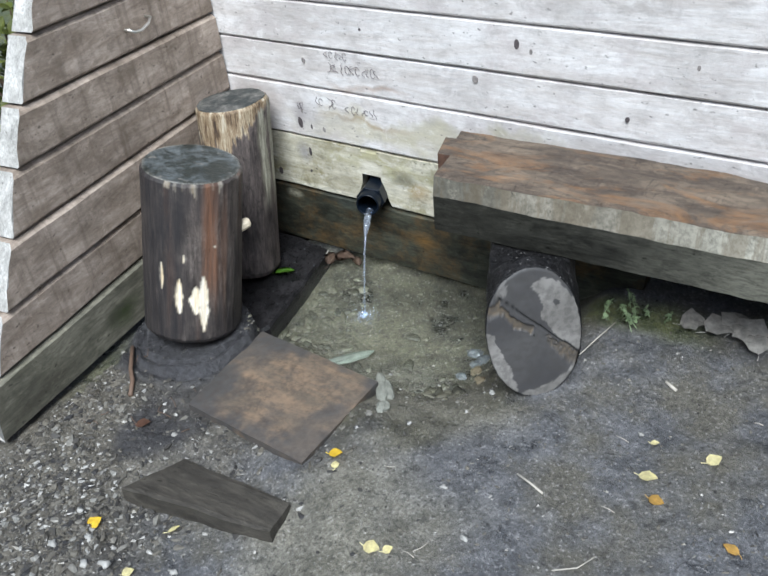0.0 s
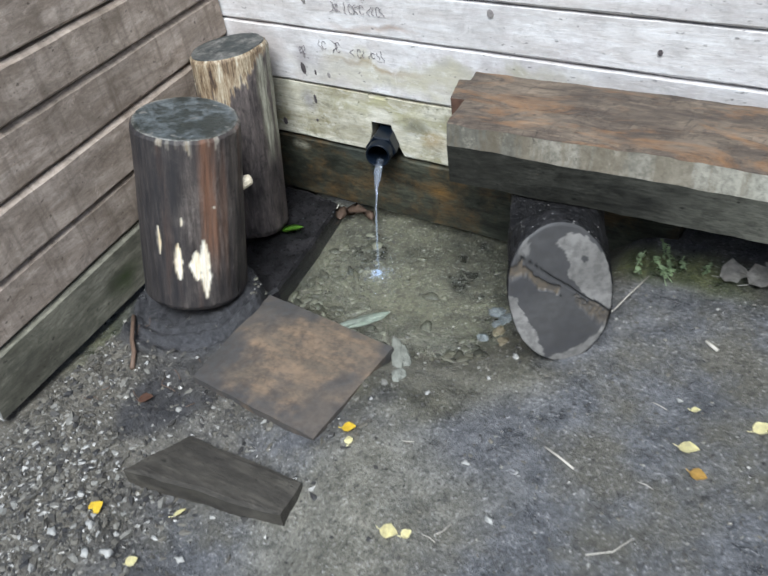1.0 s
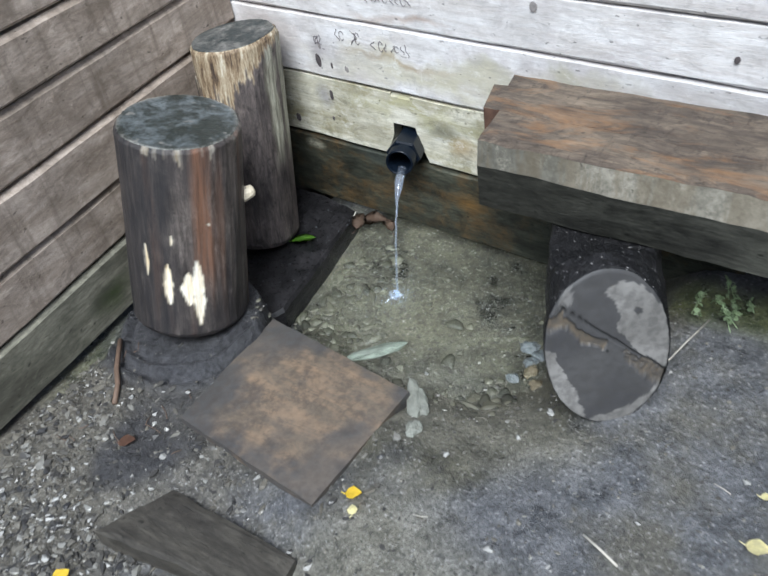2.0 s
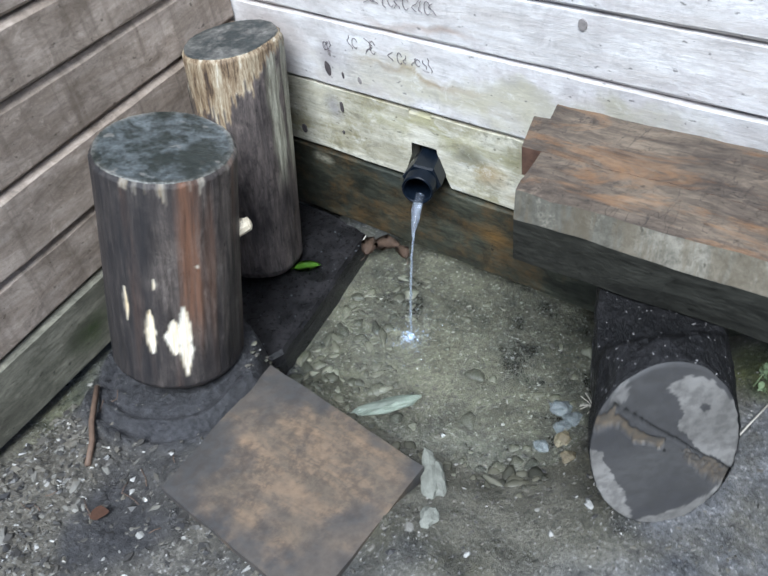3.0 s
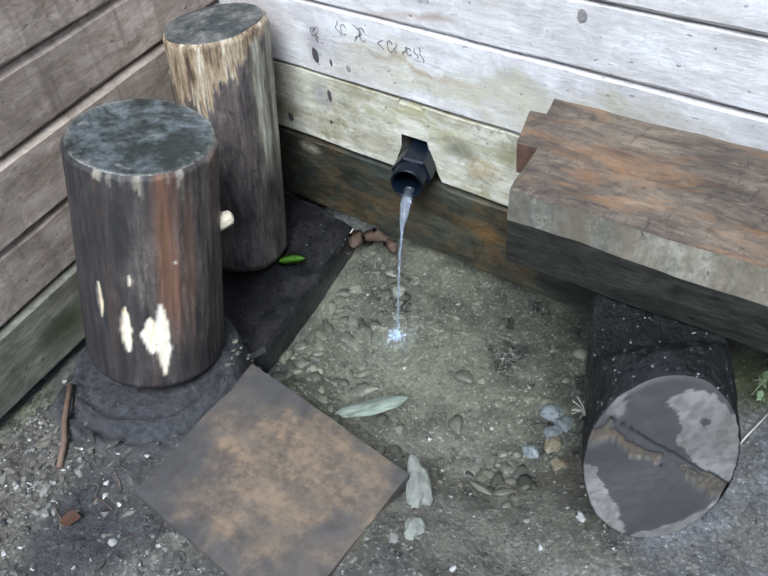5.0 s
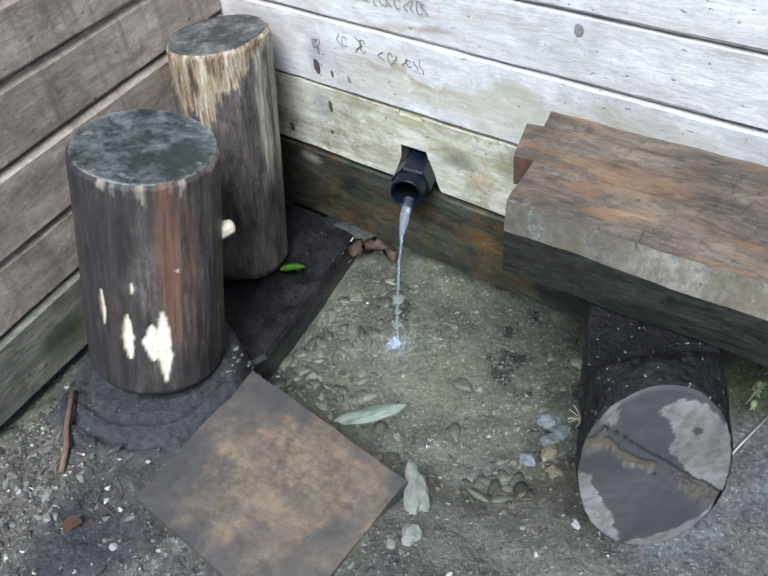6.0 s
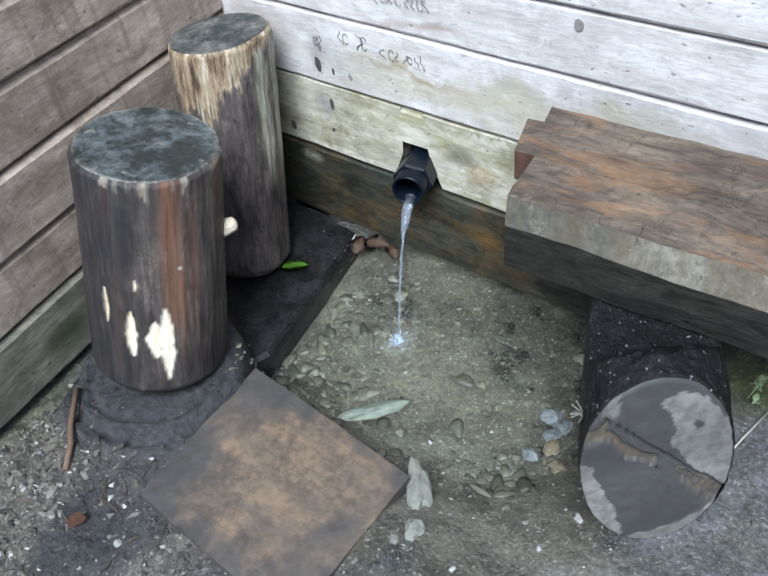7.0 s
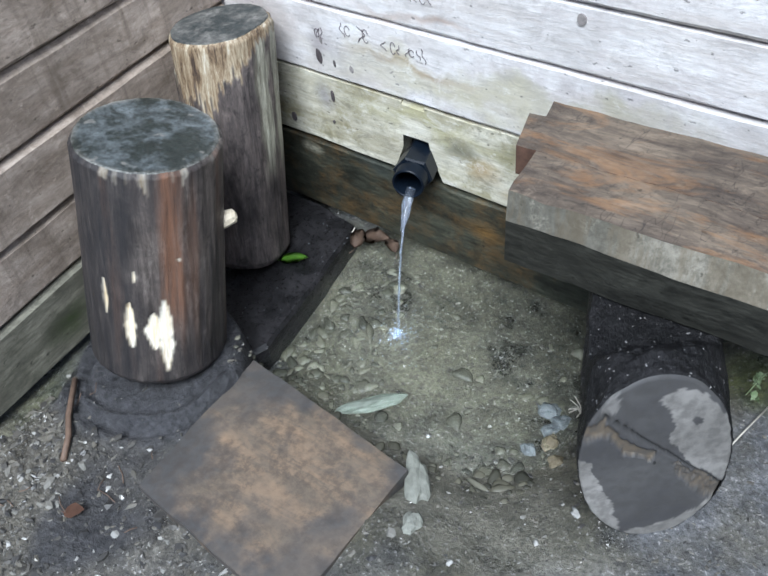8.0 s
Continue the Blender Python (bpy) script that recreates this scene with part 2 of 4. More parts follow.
col = mixed(nt, sep.outputs[0], wet, mixed(nt, ramp(nt, n1, (0.4, 0), (0.6, 1)), (0.17, 0.163, 0.155), (0.26, 0.25, 0.24)))
col = mixed(nt, times(nt, ramp(nt, n2, (0.38, 1), (0.56, 0)), 0.45), col, (0.05, 0.048, 0.046))
col = mixed(nt, times(nt, sep.outputs[1], ramp(nt, n2, (0.35, 0.2), (0.6, 1))), col, (0.13, 0.10, 0.065))
col = mixed(nt, sep.outputs[2], col, (0.02, 0.02, 0.02))
link(nt, col, b.inputs["Base Color"])
b.inputs["Roughness"].default_value = 0.55
bump(nt, b, n2, 0.4, 0.002)
BARK, nt, b, c = timber("wet_black_bark", (0.022, 0.021, 0.023), (0.005, 0.005, 0.006), (1, 0.5, 1), rough=0.48, blots=0.7, cracks=0)
crumb = fuzz(nt, coords(nt), 120, 3, 0.5)
recolour(nt, b, mixed(nt, ramp(nt, crumb, (0.66, 0), (0.70, 1)), c, (0.30, 0.29, 0.29)))
bump(nt, b, fuzz(nt, coords(nt, (1, 0.6, 1)), 45, 8, 0.7), 1.0, 0.012)
FLESH = plain("fresh_pale_wood", (0.82, 0.72, 0.55), 0.6, 0.18, 60)
KNOT = plain("dark_knot", (0.085, 0.072, 0.075), 0.7, 0.5, 90)
KNOT_GREY = plain("grey_knot", (0.24, 0.22, 0.215), 0.7, 0.35, 90)
INK = plain("faded_ink", (0.16, 0.14, 0.15), 0.8, 0.3, 120)

SEAT, nt, b, c = timber("worn_brown_seat", (0.20, 0.158, 0.118), (0.072, 0.056, 0.046), (0.22, 1, 1), rough=0.55, blots=0.5, cracks=0.7)
o1 = fuzz(nt, coords(nt, (0.38, 1, 1), shuffle=False), 12, 9, 0.75, 0.8)
chk = times(nt, lines(nt, coords(nt, (1.6, 0.35, 1), shuffle=False), 26, 0.012, 2), ramp(nt, o1, (0.45, 1), (0.6, 0)))
c = mixed(nt, times(nt, chk, 0.8), c, (0.030, 0.023, 0.020))
recolour(nt, b, mixed(nt, times(nt, ramp(nt, o1, (0.5, 0), (0.68, 1)), 0.5), c, (0.34, 0.165, 0.06)))
# bevel painted as if lit: pale towards the right, darker at the left end
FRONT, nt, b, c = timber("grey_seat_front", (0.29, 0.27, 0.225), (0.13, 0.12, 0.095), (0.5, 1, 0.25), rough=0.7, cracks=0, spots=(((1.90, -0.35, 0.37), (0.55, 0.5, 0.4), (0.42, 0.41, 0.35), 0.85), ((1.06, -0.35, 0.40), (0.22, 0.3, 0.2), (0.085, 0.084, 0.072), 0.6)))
dr = fuzz(nt, coords(nt, (1, 0.3, 0.10)), 24, 7, 0.72)
recolour(nt, b, mixed(nt, times(nt, ramp(nt, dr, (0.49, 0), (0.58, 1)), 0.5), c, (0.12, 0.095, 0.062)))
# lower front: shade is in the dark colour, light in the paler right
UNDER, nt, b, c = timber("shaded_seat_side", (0.085, 0.084, 0.070), (0.026, 0.026, 0.022), (0.22, 1, 1), rough=0.6, spots=(((1.90, -0.33, 0.30), (0.55, 0.5, 0.4), (0.30, 0.295, 0.24), 0.9),))
RUST_END = plain("reddish_saw_cut", (0.085, 0.045, 0.03), 0.75, 0.4, 50)

SLAB, nt, b = material("worn_brown_slab")
v = coords(nt, shuffle=False)
n1, n2 = fuzz(nt, v, 7, 7, 0.65), fuzz(nt, v, 60, 6, 0.65)
mid = spot(nt, (0.045, 0.02, 0.0), (0.36, 0.29, 5.0), 0.34, "Object", 0.12)
streak = fuzz(nt, coords(nt, (0.35, 1.3, 1), shuffle=False), 16, 8, 0.7, 0.5)
col = mixed(nt, mid, (0.070, 0.068, 0.068), mixed(nt, ramp(nt, streak, (0.42, 0), (0.60, 1)), (0.14, 0.112, 0.085), (0.25, 0.175, 0.115)))
col = mixed(nt, times(nt, ramp(nt, n1, (0.45, 0), (0.62, 1)), 0.45), col, (0.15, 0.115, 0.085))
col = mixed(nt, times(nt, ramp(nt, fuzz(nt, v, 15, 10, 0.8), (0.40, 1), (0.52, 0)), 0.42), col, (0.06, 0.05, 0.044))
col = mixed(nt, times(nt, ramp(nt, n2, (0.4, 1), (0.6, 0)), 0.3), col, (0.05, 0.04, 0.035))
link(nt, col, b.inputs["Base Color"])
link(nt, ramp(nt, n1, (0.35, 0.4), (0.65, 0.75)), b.inputs["Roughness"])
bump(nt, b, n2, 0.35, 0.003)
SODDEN, nt, b, c = timber("sodden_plank", (0.115, 0.105, 0.088), (0.055, 0.05, 0.044), (0.10, 1, 1), rough=0.5)
MUCK, nt, b, c = timber("wet_black_stone", (0.036, 0.034, 0.037), (0.010, 0.010, 0.011), (0.6, 0.6, 1), rough=0.32, cracks=0.2)
PLASTIC = plain("black_pipe_plastic", (0.004, 0.007, 0.013), 0.34, 0.3, 30, 0.001)
PLASTIC.node_tree.nodes["Principled BSDF"].inputs["Specular IOR Level"].default_value = 0.22
BORE = plain("dark_pipe_bore", (0.006, 0.007, 0.009), 0.6, 0.3, 30, 0.001)
STEEL = plain("bright_wire", (0.75, 0.73, 0.68), 0.3, 0.15, 40, 0.0005, 0.9)
EARTH = plain("dark_earth", (0.05, 0.042, 0.034), 0.9, 0.4, 14, 0.01)

SOIL, nt, b = material("trodden_soil")
zone = nt.nodes.new("ShaderNodeVertexColor")
zone.layer_name = "zone"
sep = nt.nodes.new("ShaderNodeSeparateColor")
link(nt, zone.outputs[0], sep.inputs[0])
v = coords(nt, shuffle=False)
big, med, fine = fuzz(nt, v, 3.2, 6, 0.65), fuzz(nt, v, 17, 7, 0.7), fuzz(nt, v, 130, 5, 0.7)
mud = mixed(nt, ramp(nt, med, (0.35, 0), (0.68, 1)), (0.060, 0.064, 0.073), (0.195, 0.198, 0.212))
mud = mixed(nt, times(nt, ramp(nt, big, (0.47, 0), (0.6, 1)), 0.75), mud, (0.13, 0.12, 0.09))
bed = mixed(nt, ramp(nt, mixed(nt, 0.55, med, big), (0.40, 0), (0.58, 1)), (0.018, 0.018, 0.012), (0.130, 0.122, 0.083))
grit = mixed(nt, ramp(nt, med, (0.36, 0), (0.64, 1)), (0.050, 0.045, 0.035), (0.185, 0.168, 0.135))
pale = mixed(nt, ramp(nt, med, (0.36, 0), (0.64, 1)), (0.15, 0.145, 0.115), (0.32, 0.305, 0.25))
col = mixed(nt, sep.outputs[1], mud, grit)
col = mixed(nt, sep.outputs[0], col, bed)
col = mixed(nt, sep.outputs[2], col, pale)
turf = nt.nodes.new("ShaderNodeVertexColor")
turf.layer_name = "turf"
col = mixed(nt, 0.0, col, mixed(nt, ramp(nt, med, (0.4, 0), (0.6, 1)), (0.05, 0.07, 0.018), (0.17, 0.19, 0.05)))
green = col.node
col = mixed(nt, times(nt, ramp(nt, fine, (0.36, 1), (0.56, 0)), 0.55), col, (0.035, 0.032, 0.03))
col = mixed(nt, times(nt, ramp(nt, fine, (0.585, 0), (0.66, 1)), 0.7), col, (0.42, 0.41, 0.41))
sept = nt.nodes.new("ShaderNodeSeparateColor")
link(nt, turf.outputs[0], sept.inputs[0])
link(nt, sept.outputs[0], green.inputs[0])
grain2 = fuzz(nt, v, 60, 8, 0.8)
col = mixed(nt, times(nt, ramp(nt, grain2, (0.38, 1), (0.49, 0)), 0.66), col, (0.018, 0.018, 0.019))
col = mixed(nt, times(nt, ramp(nt, grain2, (0.57, 0), (0.66, 1)), 0.35), col, (0.26, 0.25, 0.24))
col = mixed(nt, times(nt, sept.outputs[1], 0.95), col, mixed(nt, ramp(nt, grain2, (0.4, 0), (0.62, 1)), (0.013, 0.013, 0.016), (0.06, 0.06, 0.068)))
link(nt, col, b.inputs["Base Color"])
link(nt, ramp(nt, mixed(nt, 0.5, big, med), (0.40, 0.24), (0.60, 0.62)), b.inputs["Roughness"])
bump(nt, b, mixed(nt, 0.5, fine, grain2), 1.0, 0.009)

GRAVEL, nt, b = material("mixed_grit")
geo = nt.nodes.new("ShaderNodeNewGeometry")
col = ramp(nt, geo.outputs["Random Per Island"], (0.0, (0.025, 0.025, 0.027)), (0.42, (0.085, 0.080, 0.072)), (0.76, (0.165, 0.152, 0.125)), (0.95, (0.27, 0.265, 0.245)), (1.0, (0.50, 0.49, 0.47)))
n2 = fuzz(nt, coords(nt), 160, 4)
link(nt, mixed(nt, times(nt, n2, 0.5), col, (0.055, 0.050, 0.045)), b.inputs["Base Color"])
b.inputs["Roughness"].default_value = 0.3
STONE_PALE = plain("pale_stone", (0.185, 0.19, 0.165), 0.7, 0.3, 45, 0.006)
STONE_LIGHT = plain("whitish_stone", (0.34, 0.335, 0.32), 0.6, 0.25, 60, 0.002)
STONE_SUNK = plain("greenish_chip", (0.125, 0.145, 0.12), 0.6, 0.2, 45, 0.004)
STONE_GREY = plain("blue_grey_stone", (0.11, 0.12, 0.13), 0.55, 0.4, 40, 0.006)
STONE_TAN = plain("ochre_stone", (0.15, 0.125, 0.08), 0.6, 0.4, 40, 0.006)
YELLOW = plain("yellow_leaf", (0.85, 0.62, 0.06), 0.55, 0.2, 60)
CREAM = plain("faded_leaf", (0.80, 0.72, 0.42), 0.6, 0.3, 70)
OCHRE = plain("ochre_leaf", (0.52, 0.33, 0.09), 0.6, 0.3, 60)
RUSSET = plain("russet_leaf", (0.16, 0.085, 0.058), 0.6, 0.3, 60)
GREEN = plain("fresh_green_leaf", (0.13, 0.30, 0.03), 0.4, 0.2, 50)
SAGE = plain("small_green_leaf", (0.32, 0.42, 0.24), 0.5, 0.35, 30)
DRYLEAF = plain("grey_dry_leaf", (0.50, 0.48, 0.45), 0.75, 0.35, 50)
BUSHLEAF = plain("bush_leaf", (0.16, 0.19, 0.04), 0.5, 0.5, 6)
STICK = plain("pale_stick", (0.46, 0.43, 0.38), 0.7, 0.2, 60)
TWIG = plain("brown_twig", (0.13, 0.085, 0.06), 0.7, 0.3, 60)

WATER, nt, b = material("clear_water")
b.inputs["Base Color"].default_value = (0.95, 1.0, 0.97, 1)
b.inputs["Roughness"].default_value, b.inputs["IOR"].default_value = 0.02, 1.33
b.inputs["Transmission Weight"].default_value = 1.0
bump(nt, b, fuzz(nt, coords(nt, shuffle=False), 22, 3, 0.5), 0.12, 0.004)
FOAM, nt, b = material("bubbly_water")
b.inputs["Base Color"].default_value = (0.78, 0.86, 1.0, 1)
b.inputs["Roughness"].default_value, b.inputs["IOR"].default_value = 0.10, 1.33
b.inputs["Transmission Weight"].default_value = 0.93


# ---- mesh helpers ----
def part(name, bm, mats, parent=None, label="", smooth=False, at=None, recalc=True):
    """Links a bmesh as one mesh object."""
    me = bpy.data.meshes.new(name)
    if recalc:
        bmesh.ops.recalc_face_normals(bm, faces=bm.faces)
    bm.to_mesh(me)
    bm.free()
    for m in mats if isinstance(mats, (list, tuple)) else (mats,):
        me.materials.append(m)
    if smooth:
        me.polygons.foreach_set("use_smooth", [True] * len(me.polygons))
    ob = new(name, me)
    if at is not None:
        ob.matrix_basis = at
    if parent:
        ob.parent = parent
    if label:
        ob["label"] = label
    return ob


def empty(name, at, label, category, group="", kind=""):
    ob = new(name)
    ob.matrix_basis = at
    ob.empty_display_size = 0.05
    return tagged(ob, label, category, group, kind)


def wob(x, y, z, s=1.0):
    return noise.noise(Vector((x * s, y * s, z * s)))


def sweep(bm, rings, closed_caps=True, mat=0, cap_mat=None):
    """Skins rings of points that all have the same count."""
    vs = [[bm.verts.new(p) for p in r] for r in rings]
    n = len(vs[0])
    for a, b2 in zip(vs, vs[1:]):
        for i in range(n):
            f = bm.faces.new((a[i], a[(i + 1) % n], b2[(i + 1) % n], b2[i]))
            f.material_index = mat
    if closed_caps:
        for r in (vs[0], vs[-1]):
            f = bm.faces.new(r)
            f.material_index = mat if cap_mat is None else cap_mat
    return vs


def plank_rings(h, thick, xa, xb, chamfer, seed, step=0.04, rag=0.0012):
    """Cross-sections of a board: square foot, bevelled upper front edge; xa and xb give its ends at each height."""
    prof = [(0.005, 0.0), (0.0, 0.006), (0.0, h * 0.35), (0.0, h * 0.7), (0.0, h - chamfer), (chamfer * 0.9, h - min(0.004, 0.3 * chamfer)), (thick, h - min(0.004, 0.3 * chamfer)), (thick, 0.0)]
    n = max(4, int(abs(xb(0) - xa(0)) / step))
    rings = []
    for i in range(n + 1):
        f = i / n
        r = []
        for y, z in prof:
            x = xa(z) * (1 - f) + xb(z) * f
            e = rag * (wob(x * 7, z * 20 + seed * 5.1, seed) + 0.6 * wob(x * 25, z * 40, seed + 9))
            r.append((x, y + (e if y < thick * 0.8 else 0), z + (1.5 * e if 0.0 < z else 1.5 * rag * wob(x * 6, seed, 3))))
        rings.append(r)
    return rings


def tube(bm, pts, radii, sides=8, mat=0, caps=True):
    """A round rod along points."""
    rings = []
    for i, p in enumerate(pts):
        a, c = Vector(pts[max(0, i - 1)]), Vector(pts[min(len(pts) - 1, i + 1)])
        d = (c - a).normalized()
        u = d.cross(Vector((0.13, 0.27, 0.95)))
        u = u.normalized() if u.length > 1e-4 else Vector((1, 0, 0))
        w = d.cross(u)
        r = radii[i] if isinstance(radii, (list, tuple)) else radii
        rings.append([Vector(p) + r * (math.cos(k * math.tau / sides) * u + math.sin(k * math.tau / sides) * w) for k in range(sides)])
    return sweep(bm, rings, caps, mat)


def lump(bm, centre, size, seed, sub=2, rough=0.25, turn=None):
    """A stone: a squashed, uneven ball."""
    g = bmesh.ops.create_icosphere(bm, subdivisions=sub, radius=1.0)
    for vt in g["verts"]:
        p = vt.co.copy()
        k = 1 + rough * wob(p.x * 1.3 + seed * 3.7, p.y * 1.3, p.z * 1.3 + seed) + 0.22 * rough * wob(p.x * 3.5, p.y * 3.5 + seed, p.z * 3.5)
        q = Vector((p.x * size[0], p.y * size[1], p.z * size[2])) * k
        if turn:
            q = Matrix.Rotation(turn, 3, "Z") @ q
        vt.co = q + Vector(centre)


# ---- ground ----
def ease(a, b2, x):
    t = min(1, max(0, (x - a) / (b2 - a)))
    return t * t * (3 - 2 * t)


STUMP_AT = (0.315, -0.66)
WATER_Z = -0.185


def pool(x, y):
    d = (abs((x - 0.78) / 0.47) ** 4 + abs((y + 0.17) / 0.44) ** 4) ** 0.25
    d += 0.10 * wob(x * 5, y * 5, 2.0)
    return ease(1.30, 0.53, d)


def height(x, y):
    cx, cy = min(2.2, max(0.0, x)), min(0.0, max(-2.0, y))
    z = -0.062 + 0.045 * (cx - 0.6)
    z -= 0.025 * ease(0.37, 0.24, math.hypot(x - 0.68, y + 0.78)) + 0.042 * ease(0.34, 0.2, math.hypot(x - 0.85, (y + 1.18) * 1.4))
    z += 0.008 * ease(-0.22, -0.04, y) * ease(1.25, 1.5, x) * ease(3.0, 2.4, x)
    z -= 0.055 * ease(0.11, 0.03, x + 0.123 * y) * ease(-0.5, -0.65, y) * ease(-0.20, -0.08, x + 0.123 * y) * ease(-1.75, -1.45, y)
    m = pool(x, y)
    z = z * (1 - m) + m * (-0.242 + 0.03 * ease(0.5, 1.1, x))
    ring = math.hypot(x - STUMP_AT[0], y - STUMP_AT[1])
    if x < 0.55 and y > -0.62:
        low = ease(-0.60, -0.52, y) * ease(0.56, 0.46, x) * ease(-0.2, -0.05, x) * ease(0.4, 0.15, y)
        z = z * (1 - low) + min(z, -0.25) * low
    up2 = ease(0.205, 0.17, ring)
    z = z * (1 - up2) + max(z, -0.075) * up2 + 0.011 * ease(0.26, 0.22, ring) * ease(0.13, 0.15, ring) * math.sin(ring * 150 + 2 * wob(x * 8, y * 8, 1))
    z += 0.010 * ease(0.17, 0.03, math.hypot(x - 1.35, y + 0.50))
    if abs(x) < 3.5 and abs(y) < 3.5:
        z += 0.010 * wob(x * 4, y * 4, 0) + 0.005 * wob(x * 13, y * 13, 4) + 0.0028 * wob(x * 45, y * 45, 7) * (1 if x > 0.9 else 1.4)
    return z


def axis(fine_a, fine_b, step):
    out = list(np.arange(fine_a, fine_b + 1e-6, step))
    d, lo, hi = step, [fine_a], [fine_b]
    while hi[-1] < 900:
        d *= 1.45
        lo.append(lo[-1] - d)
        hi.append(hi[-1] + d)
    return lo[:0:-1] + out + hi[1:]


XS, YS = axis(-0.1, 2.2, 0.0125), axis(-1.75, 0.1, 0.0125)
verts = [(x, y, height(x, y)) for y in YS for x in XS]
nx = len(XS)
faces = [(j * nx + i, j * nx + i + 1, (j + 1) * nx + i + 1, (j + 1) * nx + i) for j in range(len(YS) - 1) for i in range(nx - 1)]
me = bpy.data.meshes.new("ground")
me.from_pydata(verts, [], faces)
me.materials.append(SOIL)
me.polygons.foreach_set("use_smooth", [True] * len(me.polygons))


def bed_zone(x, y):
    d = (abs((x - 0.81) / 0.48) ** 3 + abs((y + 0.25) / 0.56) ** 3) ** (1 / 3) + 0.16 * wob(x * 6, y * 6, 2.0) + 0.06 * wob(x * 22, y * 22, 3)
    return ease(1.16, 0.94, d)


def gritty(x, y):
    return ease(0.95, 0.55, x + 0.25 * wob(x * 3, y * 3, 1)) * ease(-0.72, -0.92, y + 0.1 * wob(x * 5, y * 5, 3))


def sandy(x, y):
    silt = 0.65 * ease(0.30, 0.08, math.hypot((x - 1.04) * 0.8, (y + 0.57) * 1.2) + 0.12 * wob(x * 7, y * 7, 14))
    return max(silt, 0.75 * ease(0.32, 0.05, math.hypot((x - 1.16) * 0.9, (y + 1.12) * 0.75) + 0.12 * wob(x * 5, y * 5, 8)))


def mossy(x, y):
    moss = ease(0.09, 0.02, abs(y + 0.10 + 0.05 * (x - 1.4)) + 0.03 * wob(x * 14, y * 14, 6)) * ease(1.28, 1.36, x) * ease(1.72, 1.55, x)
    return max(0.8 * moss, 0.5 * ease(0.10, 0.02, abs(x + 0.123 * y - 0.03) + 0.03 * wob(x * 20, y * 20, 2)) * ease(-0.55, -0.70, y) * ease(-1.1, -0.8, y), ease(3.0, 5.0, math.hypot(x - 1, y + 1)))


def sodden(x, y):
    ring = math.hypot(x - STUMP_AT[0], y - STUMP_AT[1]) + 0.03 * wob(x * 9, y * 9, 5)
    seep = math.hypot(x - 0.52, (y + 1.02) * 1.1) + 0.04 * wob(x * 11, y * 11, 7)
    return max(ease(0.29, 0.20, ring), 0.9 * ease(0.14, 0.08, seep), 0.7 * ease(0.16, 0.05, abs(x - 0.47) + 0.04 * wob(x * 9, y * 9, 1)) * ease(-0.5, -0.6, y) * ease(-1.05, -0.9, y))


za, ta = me.color_attributes.new("zone", "FLOAT_COLOR", "POINT"), me.color_attributes.new("turf", "FLOAT_COLOR", "POINT")
za.data.foreach_set("color", [c for x, y, _ in verts for c in (bed_zone(x, y) if abs(x) < 3 else 0, gritty(x, y), sandy(x, y), 1)])
ta.data.foreach_set("color", [c for x, y, _ in verts for c in (mossy(x, y), sodden(x, y) if abs(x) < 2 else 0, 0, 1)])
ground = tagged(new("ground", me), "trodden dark grey mud and grit with a shallow wet hollow", "ground", kind="structure")

# ---- walls ----
wall_back = empty("wall_back", pose(0, 0, 0), "weathered silver-grey horizontal timber boards, stained near the ground", "wall", kind="structure")
rows_back = [(-0.168, 0.053, WALL_WET), (0.053, 0.253, WALL_LOW), (0.253, 0.43, WALL_PALE), (0.43, 0.563, WALL_PALE), (0.563, 0.699, WALL_PALE), (0.699, 0.84, WALL_PALE), (0.84, 0.98, WALL_PALE), (0.98, 1.12, WALL_PALE)]
BACK_END = 3.0
for k, (z0, z1, mat) in enumerate(rows_back):
    bm = bmesh.new()
    if k == 1:
        # sawn round the pipe: an angular gap over the lower edge
        sweep(bm, plank_rings(z1 - z0 - 0.006, 0.06, lambda z: -0.06, lambda z: 0.468 + 0.45 * min(z, 0.085), 0.002, k))
        sweep(bm, plank_rings(z1 - z0 - 0.006, 0.06, lambda z: 0.605 - 0.55 * max(0, min(z, 0.085) - 0.02), lambda z: BACK_END, 0.002, k))
        sweep(bm, [[(x, y, z + 0.1) for x, y, z in r] for r in plank_rings(z1 - z0 - 0.106, 0.06, lambda z: 0.4985, lambda z: 0.5745, 0.012, k)])
    elif k == 0:
        # the foot board stops short; beyond it the added bank is hollow
        sweep(bm, plank_rings(z1 - z0 - 0.006, 0.06, lambda z: -0.06, lambda z: 1.42 + 0.1 * z, 0.005, k))
    else:
        sweep(bm, plank_rings(z1 - z0 - 0.006, 0.06, lambda z: -0.06, lambda z: BACK_END, 0.002, k))
    part("plank", bm, mat, wall_back, at=pose(0, 0.003 * (k % 2), z0))
bm = bmesh.new()
# assumed earth, added to block light from behind; low hollow beyond the foot board
for xa, xb, ya, yb, za, zb in ((-0.06, 1.42, 0.07, 0.9, -0.30, 1.10), (1.42, 3.0, 0.07, 0.9, 0.056, 1.10), (1.42, 3.0, 0.55, 0.9, -0.30, 0.056), (2.95, 3.0, 0.07, 0.55, -0.30, 0.056)):
    bmesh.ops.create_cube(bm, size=1.0, matrix=Matrix.Translation(((xa + xb) / 2, (ya + yb) / 2, (za + zb) / 2)) @ Matrix.Diagonal((xb - xa, yb - ya, zb - za, 1)))
